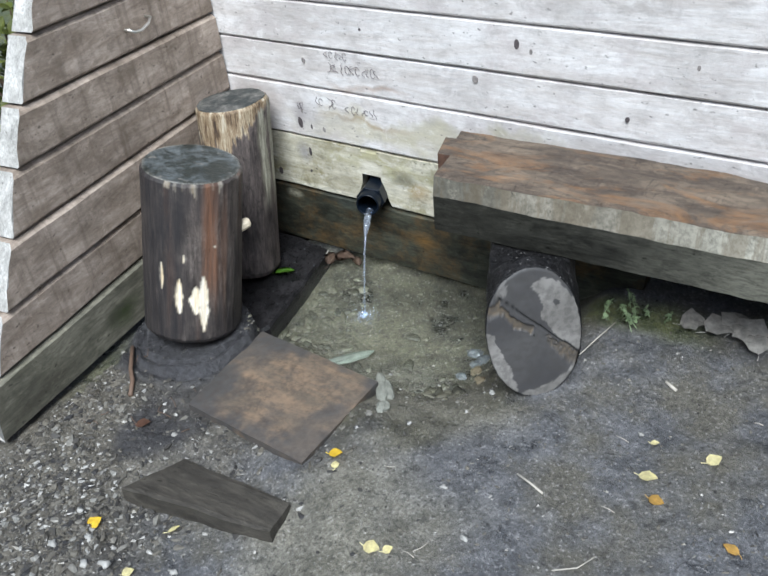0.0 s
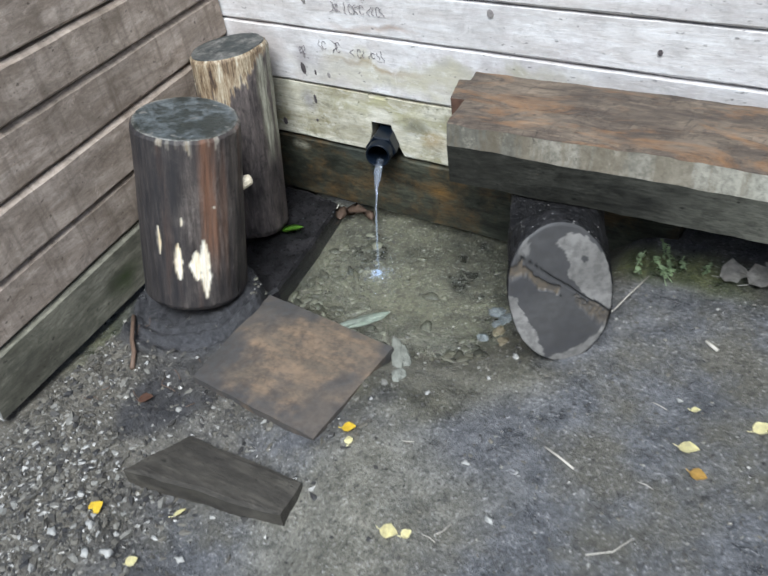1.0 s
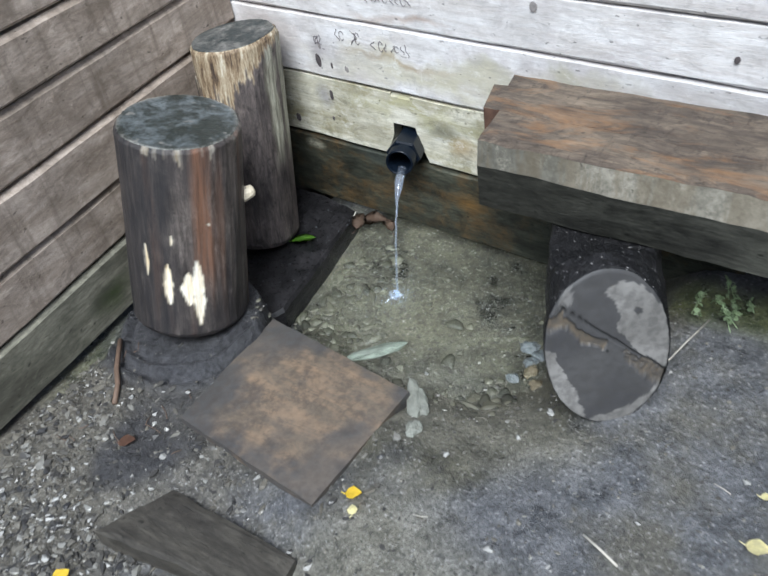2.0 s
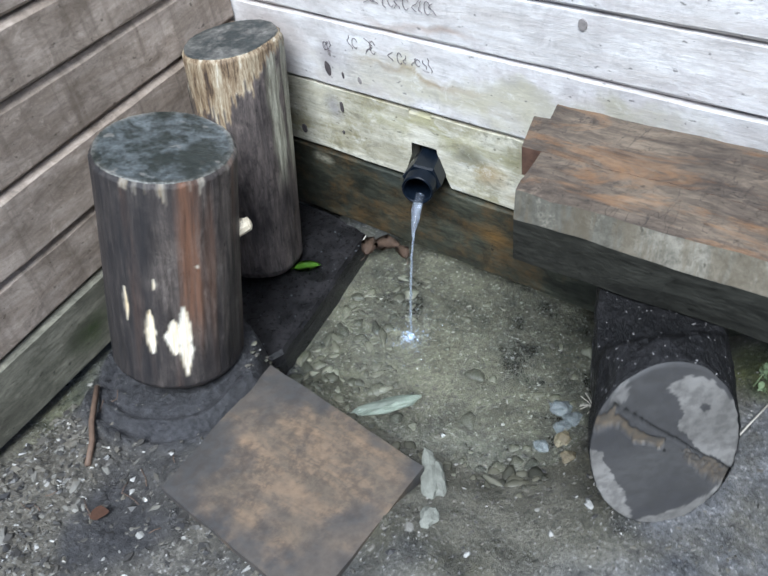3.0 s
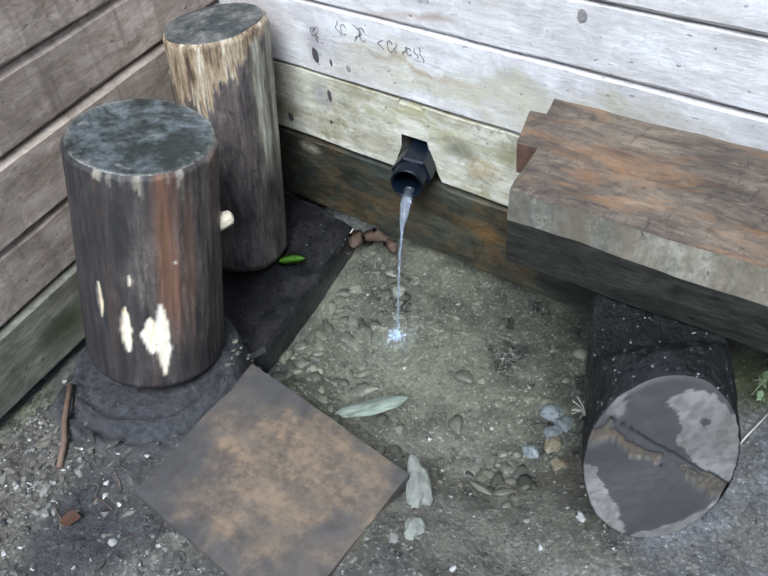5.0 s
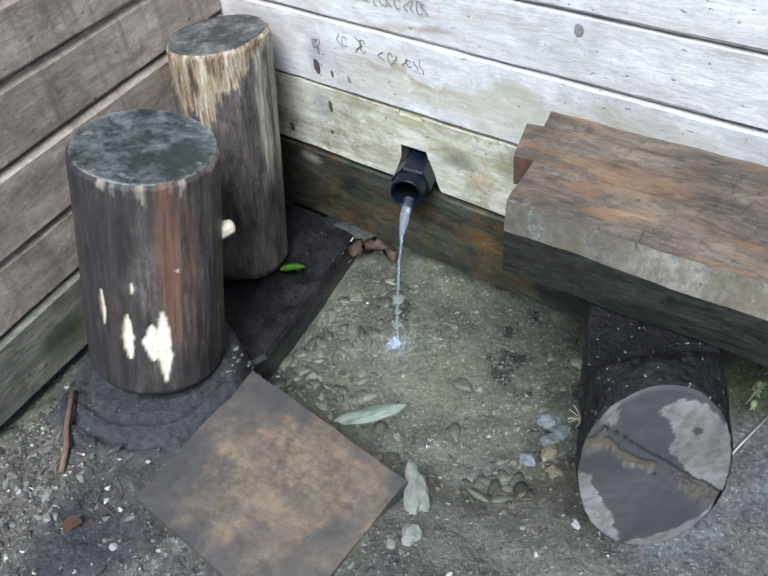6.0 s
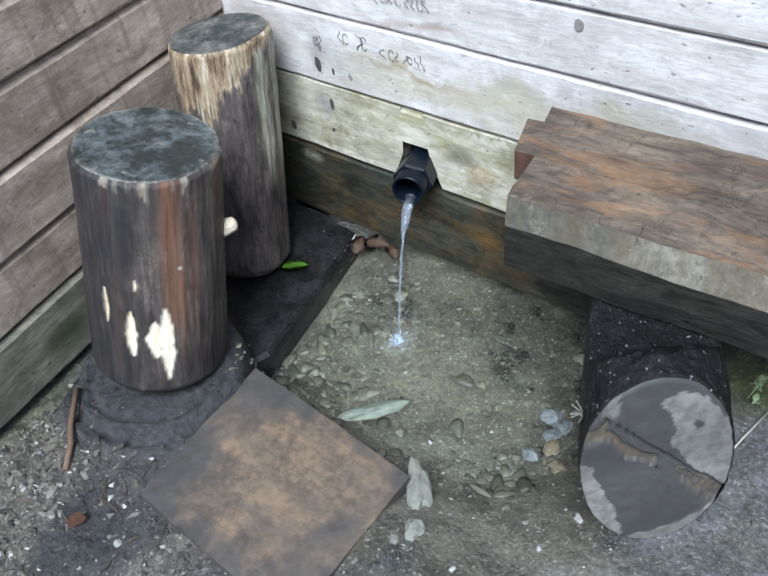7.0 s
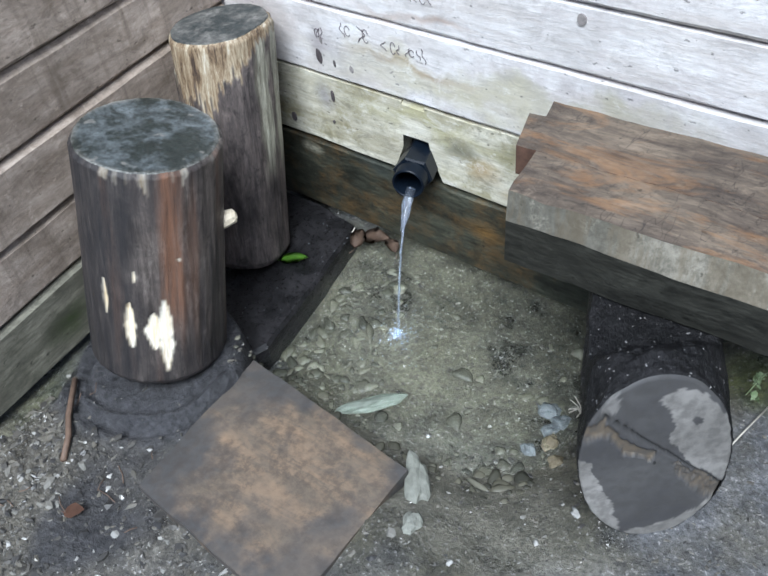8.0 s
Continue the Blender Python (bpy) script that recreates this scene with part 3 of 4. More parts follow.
part("backing", bm, EARTH, wall_back, "assumed dark earth added behind the boards to block light")

LEFT = Matrix.Identity(4)
LEFT.col[0][:3], LEFT.col[1][:3] = (-0.1220, 0.9925, 0), (-0.9925, -0.1220, 0)
wall_left = empty("wall_left", LEFT, "brown-grey timber wing wall with a sloping stepped end", "wall", kind="structure")
rows_left = [(-0.112, 0.0), (0.083, 0.020), (0.222, 0.012), (0.378, 0.006), (0.512, -0.020), (0.636, -0.040), (0.785, -0.045), (0.945, -0.045)]
for k, ((z0, m0), (z1, m1)) in enumerate(zip(rows_left, rows_left[1:])):
    bm = bmesh.new()
    h = z1 - z0 - 0.004
    end = lambda z, z0=z0, h=h: -(1.235 - 0.66 * max(-0.02, z0 + z)) + 0.014 * ease(h * 0.2, 0, z) + 0.010 * ease(h * 0.85, h, z)
    sweep(bm, plank_rings(h, 0.075, end, lambda z: -0.004, 0.015, 20 + k), cap_mat=1)
    for vt in bm.verts:
        # the joints run a little out of level
        f = min(1.0, max(0.0, vt.co.z / h))
        vt.co.z += vt.co.x * (m0 * (1 - f) + m1 * f)
    part("plank", bm, [SIDE_WET if k == 0 else SIDE, SIDE_END], wall_left, at=pose(0, 0.004 * (k % 2), z0))

# knots and scribbles on the boards
for x, z, rx, rz, mat in ((0.28, 0.30, 0.013, 0.024, KNOT), (0.325, 0.292, 0.005, 0.011, KNOT), (0.375, 0.29, 0.008, 0.011, KNOT_GREY), (0.30, 0.20, 0.006, 0.018, KNOT), (0.151, 0.098, 0.010, 0.016, KNOT), (0.294, 0.345, 0.006, 0.014, KNOT_GREY),
                          (1.06, 0.646, 0.010, 0.017, KNOT), (1.10, 0.63, 0.006, 0.010, KNOT_GREY), (0.934, 0.534, 0.012, 0.014, KNOT_GREY), (1.36, 0.486, 0.008, 0.009, KNOT), (0.335, 0.515, 0.009, 0.010, KNOT_GREY), (0.565, 0.634, 0.006, 0.006, KNOT), (0.29, 0.125, 0.004, 0.006, KNOT), (1.52, 0.64, 0.006, 0.008, KNOT_GREY)):
    bm = bmesh.new()
    rx, rz = 0.72 * rx, 0.8 * rz
    rim2 = [(x + rx * math.cos(a) * (1 + 0.2 * wob(a, x, z)), -0.0006, z + rz * math.sin(a) * (1 + 0.2 * wob(a, z, x))) for a in np.linspace(0, math.tau, 15)[:-1]]
    sweep(bm, [[(px, 0.004, pz) for px, _, pz in rim2], rim2, [(x + 0.6 * (px - x), -0.0008, z + 0.6 * (pz - z)) for px, _, pz in rim2]])
    part("knot", bm, mat, wall_back)
random.seed(4)
bm = bmesh.new()
for x0, x1, zc, hh, count in ((0.43, 0.50, 0.545, 0.03, 5), (0.42, 0.62, 0.505, 0.035, 12), (0.36, 0.44, 0.385, 0.035, 5), (0.48, 0.60, 0.375, 0.03, 7), (0.275, 0.31, 0.36, 0.03, 4)):
    for i in range(count):
        x = x0 + (x1 - x0) * (i + random.uniform(0.1, 0.9)) / count
        hgt = hh * random.uniform(0.6, 1.1)
        lean = random.uniform(-0.45, 0.45) * hh
        bow = random.uniform(-0.5, 0.5) * hh
        pts = [(x + lean * f + bow * math.sin(math.pi * f) + 0.10 * hh * math.sin(9 * f + i), -0.0012, zc + hgt * (f - 0.5)) for f in np.linspace(0, 1, 7)]
        if i % 3 == 1:
            pts = [(x + 0.22 * hh * math.cos(a), -0.0012, zc + 0.42 * hgt * math.sin(a)) for a in np.linspace(0.4, 5.6, 10)]
        tube(bm, pts, 0.0009, 4)
part("scribble", bm, INK, wall_back, "faded illegible pencil strokes")

# wire staple in the wing wall
bm = bmesh.new()
tube(bm, [LEFT @ Vector(p) for p in ((-0.395, 0.02, 0.715), (-0.395, -0.012, 0.714), (-0.385, -0.022, 0.706), (-0.36, -0.024, 0.704), (-0.325, -0.022, 0.712), (-0.305, -0.016, 0.722), (-0.303, 0.02, 0.724))], 0.0045, 8)
tagged(part("wire_handle", bm, STEEL, smooth=True), "bent bright wire handle fixed to the brown boards", "handle")


# ---- log things ----
def trunk_mesh(r0, r1, z1, seed, tone, cut=(0, 0), lobes=0.05, rings=150, sides=190):
    """An upright log. tone(angle, z) gives how bare, how tinted and how black its side is; returns the bmesh and the top ring."""
    bm = bmesh.new()
    lay = bm.loops.layers.float_color.new("tone")
    rows, tones = [], []
    for j in range(rings + 1):
        f = j / rings
        row, tr = [], []
        for i in range(sides):
            a = i * math.tau / sides
            ca, sa = math.cos(a), math.sin(a)
            bare, tint, black = tone(a if a < math.pi else a - math.tau, f * z1)
            r = r0 + (r1 - r0) * f
            r *= 1 + lobes * wob(ca * 1.2 + seed, sa * 1.2, f * 0.7) + 0.012 * wob(ca * 7, sa * 7 + seed, f * 1.6)
            r += 0.0018 * wob(ca * 26, sa * 26, f * 2.5 + seed) + 0.0012 * wob(ca * 60, sa * 60, f * 7) - 0.004 * bare
            r -= 0.006 * ease(0.985, 1.0, f) + 0.008 * ease(0.03, 0.0, f)
            row.append(bm.verts.new((r * ca, r * sa, z1 * f + f * (cut[0] * r * ca + cut[1] * r * sa) + (0.004 * wob(ca * 9, sa * 9, seed) if 0 < j < rings else 0))))
            tr.append((bare, tint, black, 1))
        rows.append(row)
        tones.append(tr)
    for j in range(rings):
        for i in range(sides):
            k = (i + 1) % sides
            f = bm.faces.new((rows[j][i], rows[j][k], rows[j + 1][k], rows[j + 1][i]))
            for lp, c in zip(f.loops, (tones[j][i], tones[j][k], tones[j + 1][k], tones[j + 1][i])):
                lp[lay] = c
    bm.faces.new(rows[0])
    return bm, [v2.co.copy() for v2 in rows[-1]]


def cut_face(ring, lift, seed, inner=0.0):
    """A sawn end over a ring of points, slightly uneven."""
    bm = bmesh.new()
    c = sum((Vector(p) for p in ring), Vector()) / len(ring)
    rs = []
    for k, s in enumerate((1.0, 0.985, 0.9, 0.75, 0.5, 0.25)):
        rs.append([c + (Vector(p) - c) * s + Vector((0, 0, (lift if k else 0) + 0.002 * wob(p[0] * 9 * s, p[1] * 9 * s, seed))) for p in ring])
    sweep(bm, rs)
    return bm


SCARS = ((-61, 0.150, 0.012, 0.055), (-42, 0.140, 0.018, 0.045), (-33, 0.128, 0.016, 0.090), (-83, 0.205, 0.005, 0.042), (-55, 0.27, 0.003, 0.012), (-20, 0.30, 0.003, 0.004))


def a_off(d):
    """How far the slanting top lies off its middle height, at that bearing."""
    return 0.139 * (-math.cos(radians(d)) + math.sin(radians(d)) * 0.9)


def stump_tone(a, z):
    d = math.degrees(a)
    bare = 0.0
    for ang, zc, wd, hg in SCARS:
        u, w = (d - ang) / 57.3 * 0.146, abs(z - zc) / hg
        if w < 1 and abs(u) < 2 * wd:
            rim = wd * (1 - w) ** 0.6 * (1 + 0.5 * wob(z * 45, ang, 1)) + 0.001 * wob(z * 150, ang, 4)
            bare = max(bare, ease(rim + 0.003, rim - 0.003, abs(u + 0.0025 * wob(z * 25, zc, 2))))
    frill = 0.487 + 0.11 * a_off(d) - 0.05 * max(0.0, wob(d * 0.09, 1.0, 3.0)) - 0.06 * max(0.0, wob(d * 0.3, 5.0, 3.0) - 0.25)
    bare = max(bare, 0.26 * ease(frill - 0.002, frill + 0.004, z) * ease(0.0, 0.25, wob(d * 0.13, 2.0, 9.0)) * (1 if -80 < d < 60 else 0))
    tint = ease(13, 4, abs(d + 24 + 5 * wob(z * 7, 2, 2))) * ease(0.10, 0.20, z)
    tint = max(tint, 0.5 * ease(0.15, 0.45, wob(d * 0.06, z * 2, 7)))
    # black: left flank painted as if in shade, plus darker foot and random patches
    black = max(ease(-44, -62, d + 9 * wob(z * 6, 1, 1)) * ease(-140, -120, d), 0.8 * ease(0.16, 0.03, z + 0.04 * wob(d * 0.06, 1, 8)), 0.7 * ease(0.1, 0.4, wob(d * 0.11, z * 3, 11)))
    return bare, tint * (1 - bare), black


def post_tone(a, z):
    """Bare split wood hanging from the rim, longest where the bark is stripped; a ragged paler strip down one side."""
    d = math.degrees(a)
    top = 0.560 + 0.115 * (-0.022 * math.cos(a) + 0.16 * math.sin(a))
    reach = 0.060 * ease(-30, -58, d) + 0.038 * ease(4, -30, d) + 0.018
    reach *= 1 + 0.9 * wob(d * 0.09, 1, 1) + 0.9 * wob(d * 0.28, 4, 1) + 0.6 * wob(d * 0.8, 2, 1)
    bare = ease(top - reach - 0.005, top - reach + 0.005, z) * ease(-165, -150, d) * ease(75, 60, d)
    strip = ease(-8, 2, d + 9 * wob(z * 12, 3, 3)) * ease(58, 44, d + 6 * wob(z * 9, 7, 3))
    low = 0.20 + 0.05 * wob(d * 0.06, 2, 6)
    tint = strip * ease(low, low + 0.12, z) * ease(-0.30, 0.0, wob(d * 0.07, z * 7, 5) + 0.4 * wob(d * 0.3, z * 22, 2) + 0.12)
    return bare, tint * (1 - bare), 0.0


stump = empty("stump", pose(0.314, -0.650, -0.055, -16.0, 1.5, 0), "leaning weathered log stump with pale axe scars, wet grey top", "stump", "log seats in the corner")
bm, top = trunk_mesh(0.138, 0.139, 0.485, 3.0, stump_tone, cut=(-0.11, 0.10), lobes=0.04)
part("trunk", bm, TRUNK, stump, smooth=True)
part("cut_face", cut_face(top, 0.002, 1), CUT_DARK, stump, "wet blue-grey sawn top")
bm = bmesh.new()
tube(bm, [(0.080, 0.092, 0.300), (0.096, 0.108, 0.308), (0.106, 0.116, 0.315), (0.109, 0.119, 0.317)], [0.022, 0.017, 0.0145, 0.008], 9)
part("branch_stub", bm, FLESH, stump, "pale cut branch stub", smooth=False)

post = empty("post", pose(0.184, -0.264, -0.140, -12.2, -5.4, 0), "leaning split log post with a raw bark-stripped rim", "post", "log seats in the corner")
bm, top = trunk_mesh(0.098, 0.116, 0.568, 8.0, post_tone, cut=(-0.022, 0.16), lobes=0.09)
part("trunk", bm, POST, post, smooth=True)
part("cut_face", cut_face(top, 0.003, 2), CUT_GREY, post, "dull grey sawn top")

# dark wet footing slab under the post
bm = bmesh.new()
outline = [(0.02, -0.015), (0.20, -0.012), (0.335, -0.03), (0.372, -0.16), (0.40, -0.30), (0.438, -0.47), (0.415, -0.53), (0.30, -0.56), (0.12, -0.55), (0.07, -0.30)]
sweep(bm, [[(x, y, -0.255) for x, y in outline], [(x, y, -0.165) for x, y in outline], [(0.2 + (x - 0.2) * 0.97, -0.28 + (y + 0.28) * 0.97, -0.155) for x, y in outline]])
bmesh.ops.subdivide_edges(bm, edges=bm.edges[:], cuts=3, use_grid_fill=True)
for vt in bm.verts:
    vt.co += Vector((0.006 * wob(vt.co.x * 20, vt.co.y * 20, 1), 0.006 * wob(vt.co.x * 20, vt.co.y * 20, 5), 0.004 * wob(vt.co.x * 15, vt.co.y * 15, 9)))
tagged(part("footing_slab", bm, MUCK, smooth=False), "wet black flat slab under the posts beside the water", "slab")

# ---- bench ----
bench = empty("bench", pose(1.0, -0.352, 0.0, 0, 0, 2.6), "heavy hewn timber bench with worn orange-brown seat against the boards", "bench")
LEN = 1.45


def beam(tops, bots, nose):
    """A hewn length of timber. tops, bots: y, z and the x of its sawn end, front to back; nose: a bevel along the front."""
    bm = bmesh.new()
    grid, steps = [], 70
    loop = tops + bots[::-1] + nose
    for i in range(steps + 1):
        f = i / steps
        row = []
        for y, z, xs in loop:
            x = xs * (1 - f) + LEN * f
            e = 0.004 * wob(x * 5, y * 20, z * 15) + 0.0025 * wob(x * 22, y * 30, z * 30)
            chew = 0.02 * ease(0.62, 0.78, x) * ease(0.2, 0.26, y) + 0.006 * max(0, wob(x * 14, 3, z * 8)) * (1 if nose and y < 0.01 and z > 0.4 else 0)
            row.append(bm.verts.new((x, y + e + chew * 0.3, z + e * (0.8 if z > 0.3 else 0.5) - chew)))
        grid.append(row)
    nr, k = len(loop), len(tops)
    for a, b2 in zip(grid, grid[1:]):
        for j in range(nr):
            f = bm.faces.new((a[j], a[(j + 1) % nr], b2[(j + 1) % nr], b2[j]))
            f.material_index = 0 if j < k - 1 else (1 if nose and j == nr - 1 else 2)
    for row in (grid[0], grid[-1]):
        for j in range(k - 1):
            bm.faces.new((row[j], row[j + 1], row[2 * k - 2 - j], row[2 * k - 1 - j])).material_index = 3
        if nose:
            bm.faces.new((row[0], row[2 * k - 1], row[2 * k])).material_index = 2
    return bm


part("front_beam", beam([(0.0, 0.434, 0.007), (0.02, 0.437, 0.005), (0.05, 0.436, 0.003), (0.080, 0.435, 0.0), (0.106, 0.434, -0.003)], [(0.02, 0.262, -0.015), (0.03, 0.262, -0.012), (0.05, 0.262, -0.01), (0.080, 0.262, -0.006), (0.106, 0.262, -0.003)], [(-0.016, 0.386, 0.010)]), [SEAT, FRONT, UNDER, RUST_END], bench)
part("back_plank", beam([(0.1065, 0.434, -0.040), (0.15, 0.433, -0.052), (0.203, 0.429, -0.068), (0.2055, 0.429, -0.038), (0.235, 0.427, -0.045), (0.262, 0.424, -0.052)], [(0.1065, 0.380, -0.040), (0.15, 0.380, -0.052), (0.203, 0.380, -0.068), (0.2055, 0.380, -0.038), (0.235, 0.380, -0.045), (0.262, 0.380, -0.052)], []), [SEAT, FRONT, RUST_END, RUST_END], bench, "orange-worn rear plank with an uneven sawn end")


LOG_C = (0.0, -0.0154)
DRY_RIGHT = [(-0.006, 0.119), (0.021, 0.135), (0.065, 0.105), (0.105, 0.031), (0.125, -0.026), (0.119, -0.090), (0.073, -0.055), (0.039, -0.012), (0.016, 0.027), (0.020, 0.061)]
DRY_LEFT = [(-0.130, 0.024), (-0.091, 0.009), (-0.076, -0.045), (-0.057, -0.091), (-0.046, -0.131), (-0.030, -0.195), (-0.09, -0.16), (-0.12, -0.068)]
DRY_FOOT = [(-0.035, -0.191), (-0.022, -0.168), (0.037, -0.163), (0.078, -0.138), (0.105, -0.106), (0.140, -0.128), (0.094, -0.22), (-0.011, -0.22)]
DRY_TOP = [(-0.087, 0.126), (-0.064, 0.146), (-0.060, 0.104), (-0.078, 0.100)]
OCHRE_GAP = [(-0.115, 0.080), (-0.078, 0.090), (-0.055, 0.057), (-0.036, 0.031), (0.002, 0.005), (-0.006, -0.009), (-0.045, 0.016), (-0.066, 0.053), (-0.105, 0.057)]
GRIT_GAP = [(0.028, -0.022), (0.074, -0.062), (0.120, -0.112), (0.099, -0.130), (0.063, -0.090), (0.035, -0.052)]


def inside(poly, x, z):
    hit = False
    for (xa, za2), (xb, zb) in zip(poly, poly[1:] + poly[:1]):
        if (za2 > z) != (zb > z) and x < (xb - xa) * (z - za2) / (zb - za2) + xa:
            hit = not hit
    return hit


def support_log(at):
    """A short log on its side with an obliquely sawn, cracked end; local -y points out of the cut end."""
    log = empty("support_log", at, "short wet black log, cracked grey sawn end, under the bench", "log", "logs under the bench")
    sides = 160

    def rim(i):
        a = i * math.tau / sides
        lo, sh = abs(0.152 * math.cos(a) - 0.988 * math.sin(a)) / 0.178, abs(0.988 * math.cos(a) + 0.152 * math.sin(a)) / 0.105
        q = (lo ** 2.1 + sh ** 2.1) ** (-1 / 2.1)
        q += 0.0025 * wob(math.cos(a) * 5, math.sin(a) * 5, 2)
        return LOG_C[0] + q * math.cos(a), LOG_C[1] + q * math.sin(a)

    edge = [rim(i) for i in range(sides)]
    rings = []
    for j in range(61):
        f = (j / 60) ** 1.3
        ring = []
        for px, pz in edge:
            ro = 1.02 + 0.05 * wob(px * 30, pz * 30, f * 9) * min(1, f * 9) + 0.02 * wob(px * 110, pz * 110, f * 40) if j else 1.0
            qx = px * (1 - 0.06 * f) * ro
            qz = pz * (1 - 0.25 * f) * ro
            qz = min(qz, max(0.072 - 0.12 * (0.42 * f - 0.12), 0.185 - 1.1 * max(0, 0.42 * f - 0.02) + 0.015 * wob(px * 40, f * 30, 2))) if qz > 0 else qz
            qz = max(qz, -0.5)
            ring.append((qx - 0.02 * f, (0.36 * px + 0.22 * pz) * (1 - f) + 0.42 * f, max(qz - 0.01 * f, -0.24 - 0.03 * f)))
        rings.append(ring)
    bm = bmesh.new()
    bm.faces.new(sweep(bm, rings, False)[-1])
    part("bark", bm, BARK, log, smooth=True)
    bm = bmesh.new()
    lay = bm.loops.layers.float_color.new("tone")
    rows, tones = [], []
    for k in range(46):
        sc = 1.0 - k / 46.0
        row, tr = [], []
        for px, pz in edge:
            x, z = LOG_C[0] + (px - LOG_C[0]) * sc, LOG_C[1] + (pz - LOG_C[1]) * sc
            jx, jz = x + 0.006 * wob(x * 45, z * 45, 1) + 0.003 * wob(x * 130, z * 130, 4), z + 0.006 * wob(x * 45, z * 45, 6) + 0.003 * wob(x * 130, z * 130, 9)
            dry = 1.0 if any(inside(p, jx, jz) for p in (DRY_RIGHT, DRY_LEFT, DRY_FOOT)) else (0.6 if inside(DRY_TOP, jx, jz) else 0.0)
            if math.hypot(jx - 0.048, jz - 0.061) < 0.008:
                dry = 0.0
            och = 1.0 if inside(OCHRE_GAP, jx, jz) else 0.0
            grit = 1.0 if inside(GRIT_GAP, jx, jz) else 0.0
            crack = ease(0.0045, 0.0, abs(z + 1.06 * x - 0.018 + 0.006 * wob(x * 30, 1, 1)))
            rough2 = wob(x * 190, z * 190, 3)
            y = 0.36 * x + 0.22 * z - 0.003 + 0.007 * crack + 0.006 * och + grit * (0.005 + 0.005 * rough2) + 0.0006 * wob(x * 80, z * 80, 2)
            if k == 0:
                y += 0.003
            row.append(bm.verts.new((x, y, z)))
            tr.append((dry, 0.65 * och + grit * (0.5 + 0.5 * rough2), crack, 1))
        rows.append(row)
        tones.append(tr)
    for k in range(45):
        for i in range(sides):
            n = (i + 1) % sides
            f = bm.faces.new((rows[k][i], rows[k][n], rows[k + 1][n], rows[k + 1][i]))
            for lp, c in zip(f.loops, (tones[k][i], tones[k][n], tones[k + 1][n], tones[k + 1][i])):
                lp[lay] = c
    bm.faces.new(rows[-1])
    part("cut_face", bm, CUT_LOG, log, "grey sawn face with dark wet patches", smooth=True)
    return log


LOG = support_log(pose(1.343, -0.492, 0.172, 7, 0, 24))
copy_thing(LOG, pose(2.25, -0.45, 0.20, 7, 0, 6))

# ---- pipe and water ----
pipe = empty("water_pipe", pose(0, 0, 0), "black plastic spout pipe through the stained boards", "pipe")
P0, P1 = Vector((0.525, 0.065, 0.100)), Vector((0.583, -0.095, 0.110))
D = (P1 - P0).normalized()
U = D.cross(Vector((0, 0, 1))).normalized()
W = U.cross(D)


def circle(c, r, sides=32):
    return [c + r * (math.cos(a) * U + math.sin(a) * W) for a in np.linspace(0, math.tau, sides + 1)[:-1]]


bm = bmesh.new()
rings = [circle(P0, 0.037), circle(P1 - 0.004 * D, 0.037), circle(P1, 0.0355), circle(P1, 0.0325), circle(P1 - 0.004 * D, 0.031), circle(P0 + 0.02 * D, 0.031)]
sweep(bm, rings, False)
part("barrel", bm, PLASTIC, pipe, smooth=True)
bm = bmesh.new()
sweep(bm, [circle(P0 + 0.02 * D, 0.0312, 32), circle(P0 + 0.024 * D, 0.0312, 32)])
part("bore", bm, BORE, pipe)
bm = bmesh.new()
hexa = lambda c, r: [c + r * (math.cos(a + 0.2) * U + math.sin(a + 0.2) * W) for a in np.linspace(0, math.tau, 7)[:-1]]
q0 = P0 + D * 0.055
sweep(bm, [hexa(q0, 0.044), hexa(q0 + D * 0.075, 0.047), hexa(q0 + D * 0.08, 0.043), hexa(q0 + D * 0.08, 0.0375), hexa(q0, 0.0375)], False)
part("socket", bm, PLASTIC, pipe, "black angular socket collar")

HIT = Vector((0.652, -0.268, WATER_Z))
bm = bmesh.new()
start = P1 - D * 0.02 - W * 0.027
pts, rad = [], []
for i in range(26):
    f = i / 25
    h = f
    p = Vector((start.x + (HIT.x - start.x) * math.sqrt(h) * 1.0, start.y + (HIT.y - start.y) * math.sqrt(h), start.z + (HIT.z - start.z) * h))
    pts.append(p + Vector((0.0025 * wob(i * 0.7, 1, 1), 0.0025 * wob(i * 0.7, 5, 1), 0)))
    rad.append(0.0095 * (1 - ease(0, 0.22, f)) + 0.0026 + 0.0014 * wob(i * 0.9, 3, 3))
tube(bm, pts, rad, 10)
stream = tagged(part("water_stream", bm, FOAM, smooth=True), "thin clear stream of water falling from the pipe", "water")
stream.visible_shadow = False

bm = bmesh.new()
gx, gy = np.linspace(0.2, 1.3, 111), np.linspace(-0.78, 0.066, 85)
gv = []
for y in gy:
    for x in gx:
        d = math.hypot(x - HIT.x, y - HIT.y)
        rip = 0.0009 * math.cos(d * 150) * math.exp(-d * 14) + 0.004 * math.exp(-(d / 0.02) ** 2) + 0.0006 * wob(x * 25, y * 25, 3)
        gv.append(bm.verts.new((x, y, WATER_Z + rip)))
for j in range(len(gy) - 1):
    for i in range(len(gx) - 1):
        k = j * len(gx) + i
        bm.faces.new((gv[k], gv[k + 1], gv[k + 1 + len(gx)], gv[k + len(gx)]))
water = tagged(part("water", bm, WATER, smooth=True, recalc=False), "clear shallow spring water rippling in the hollow", "water", kind="structure")
water.visible_shadow = False

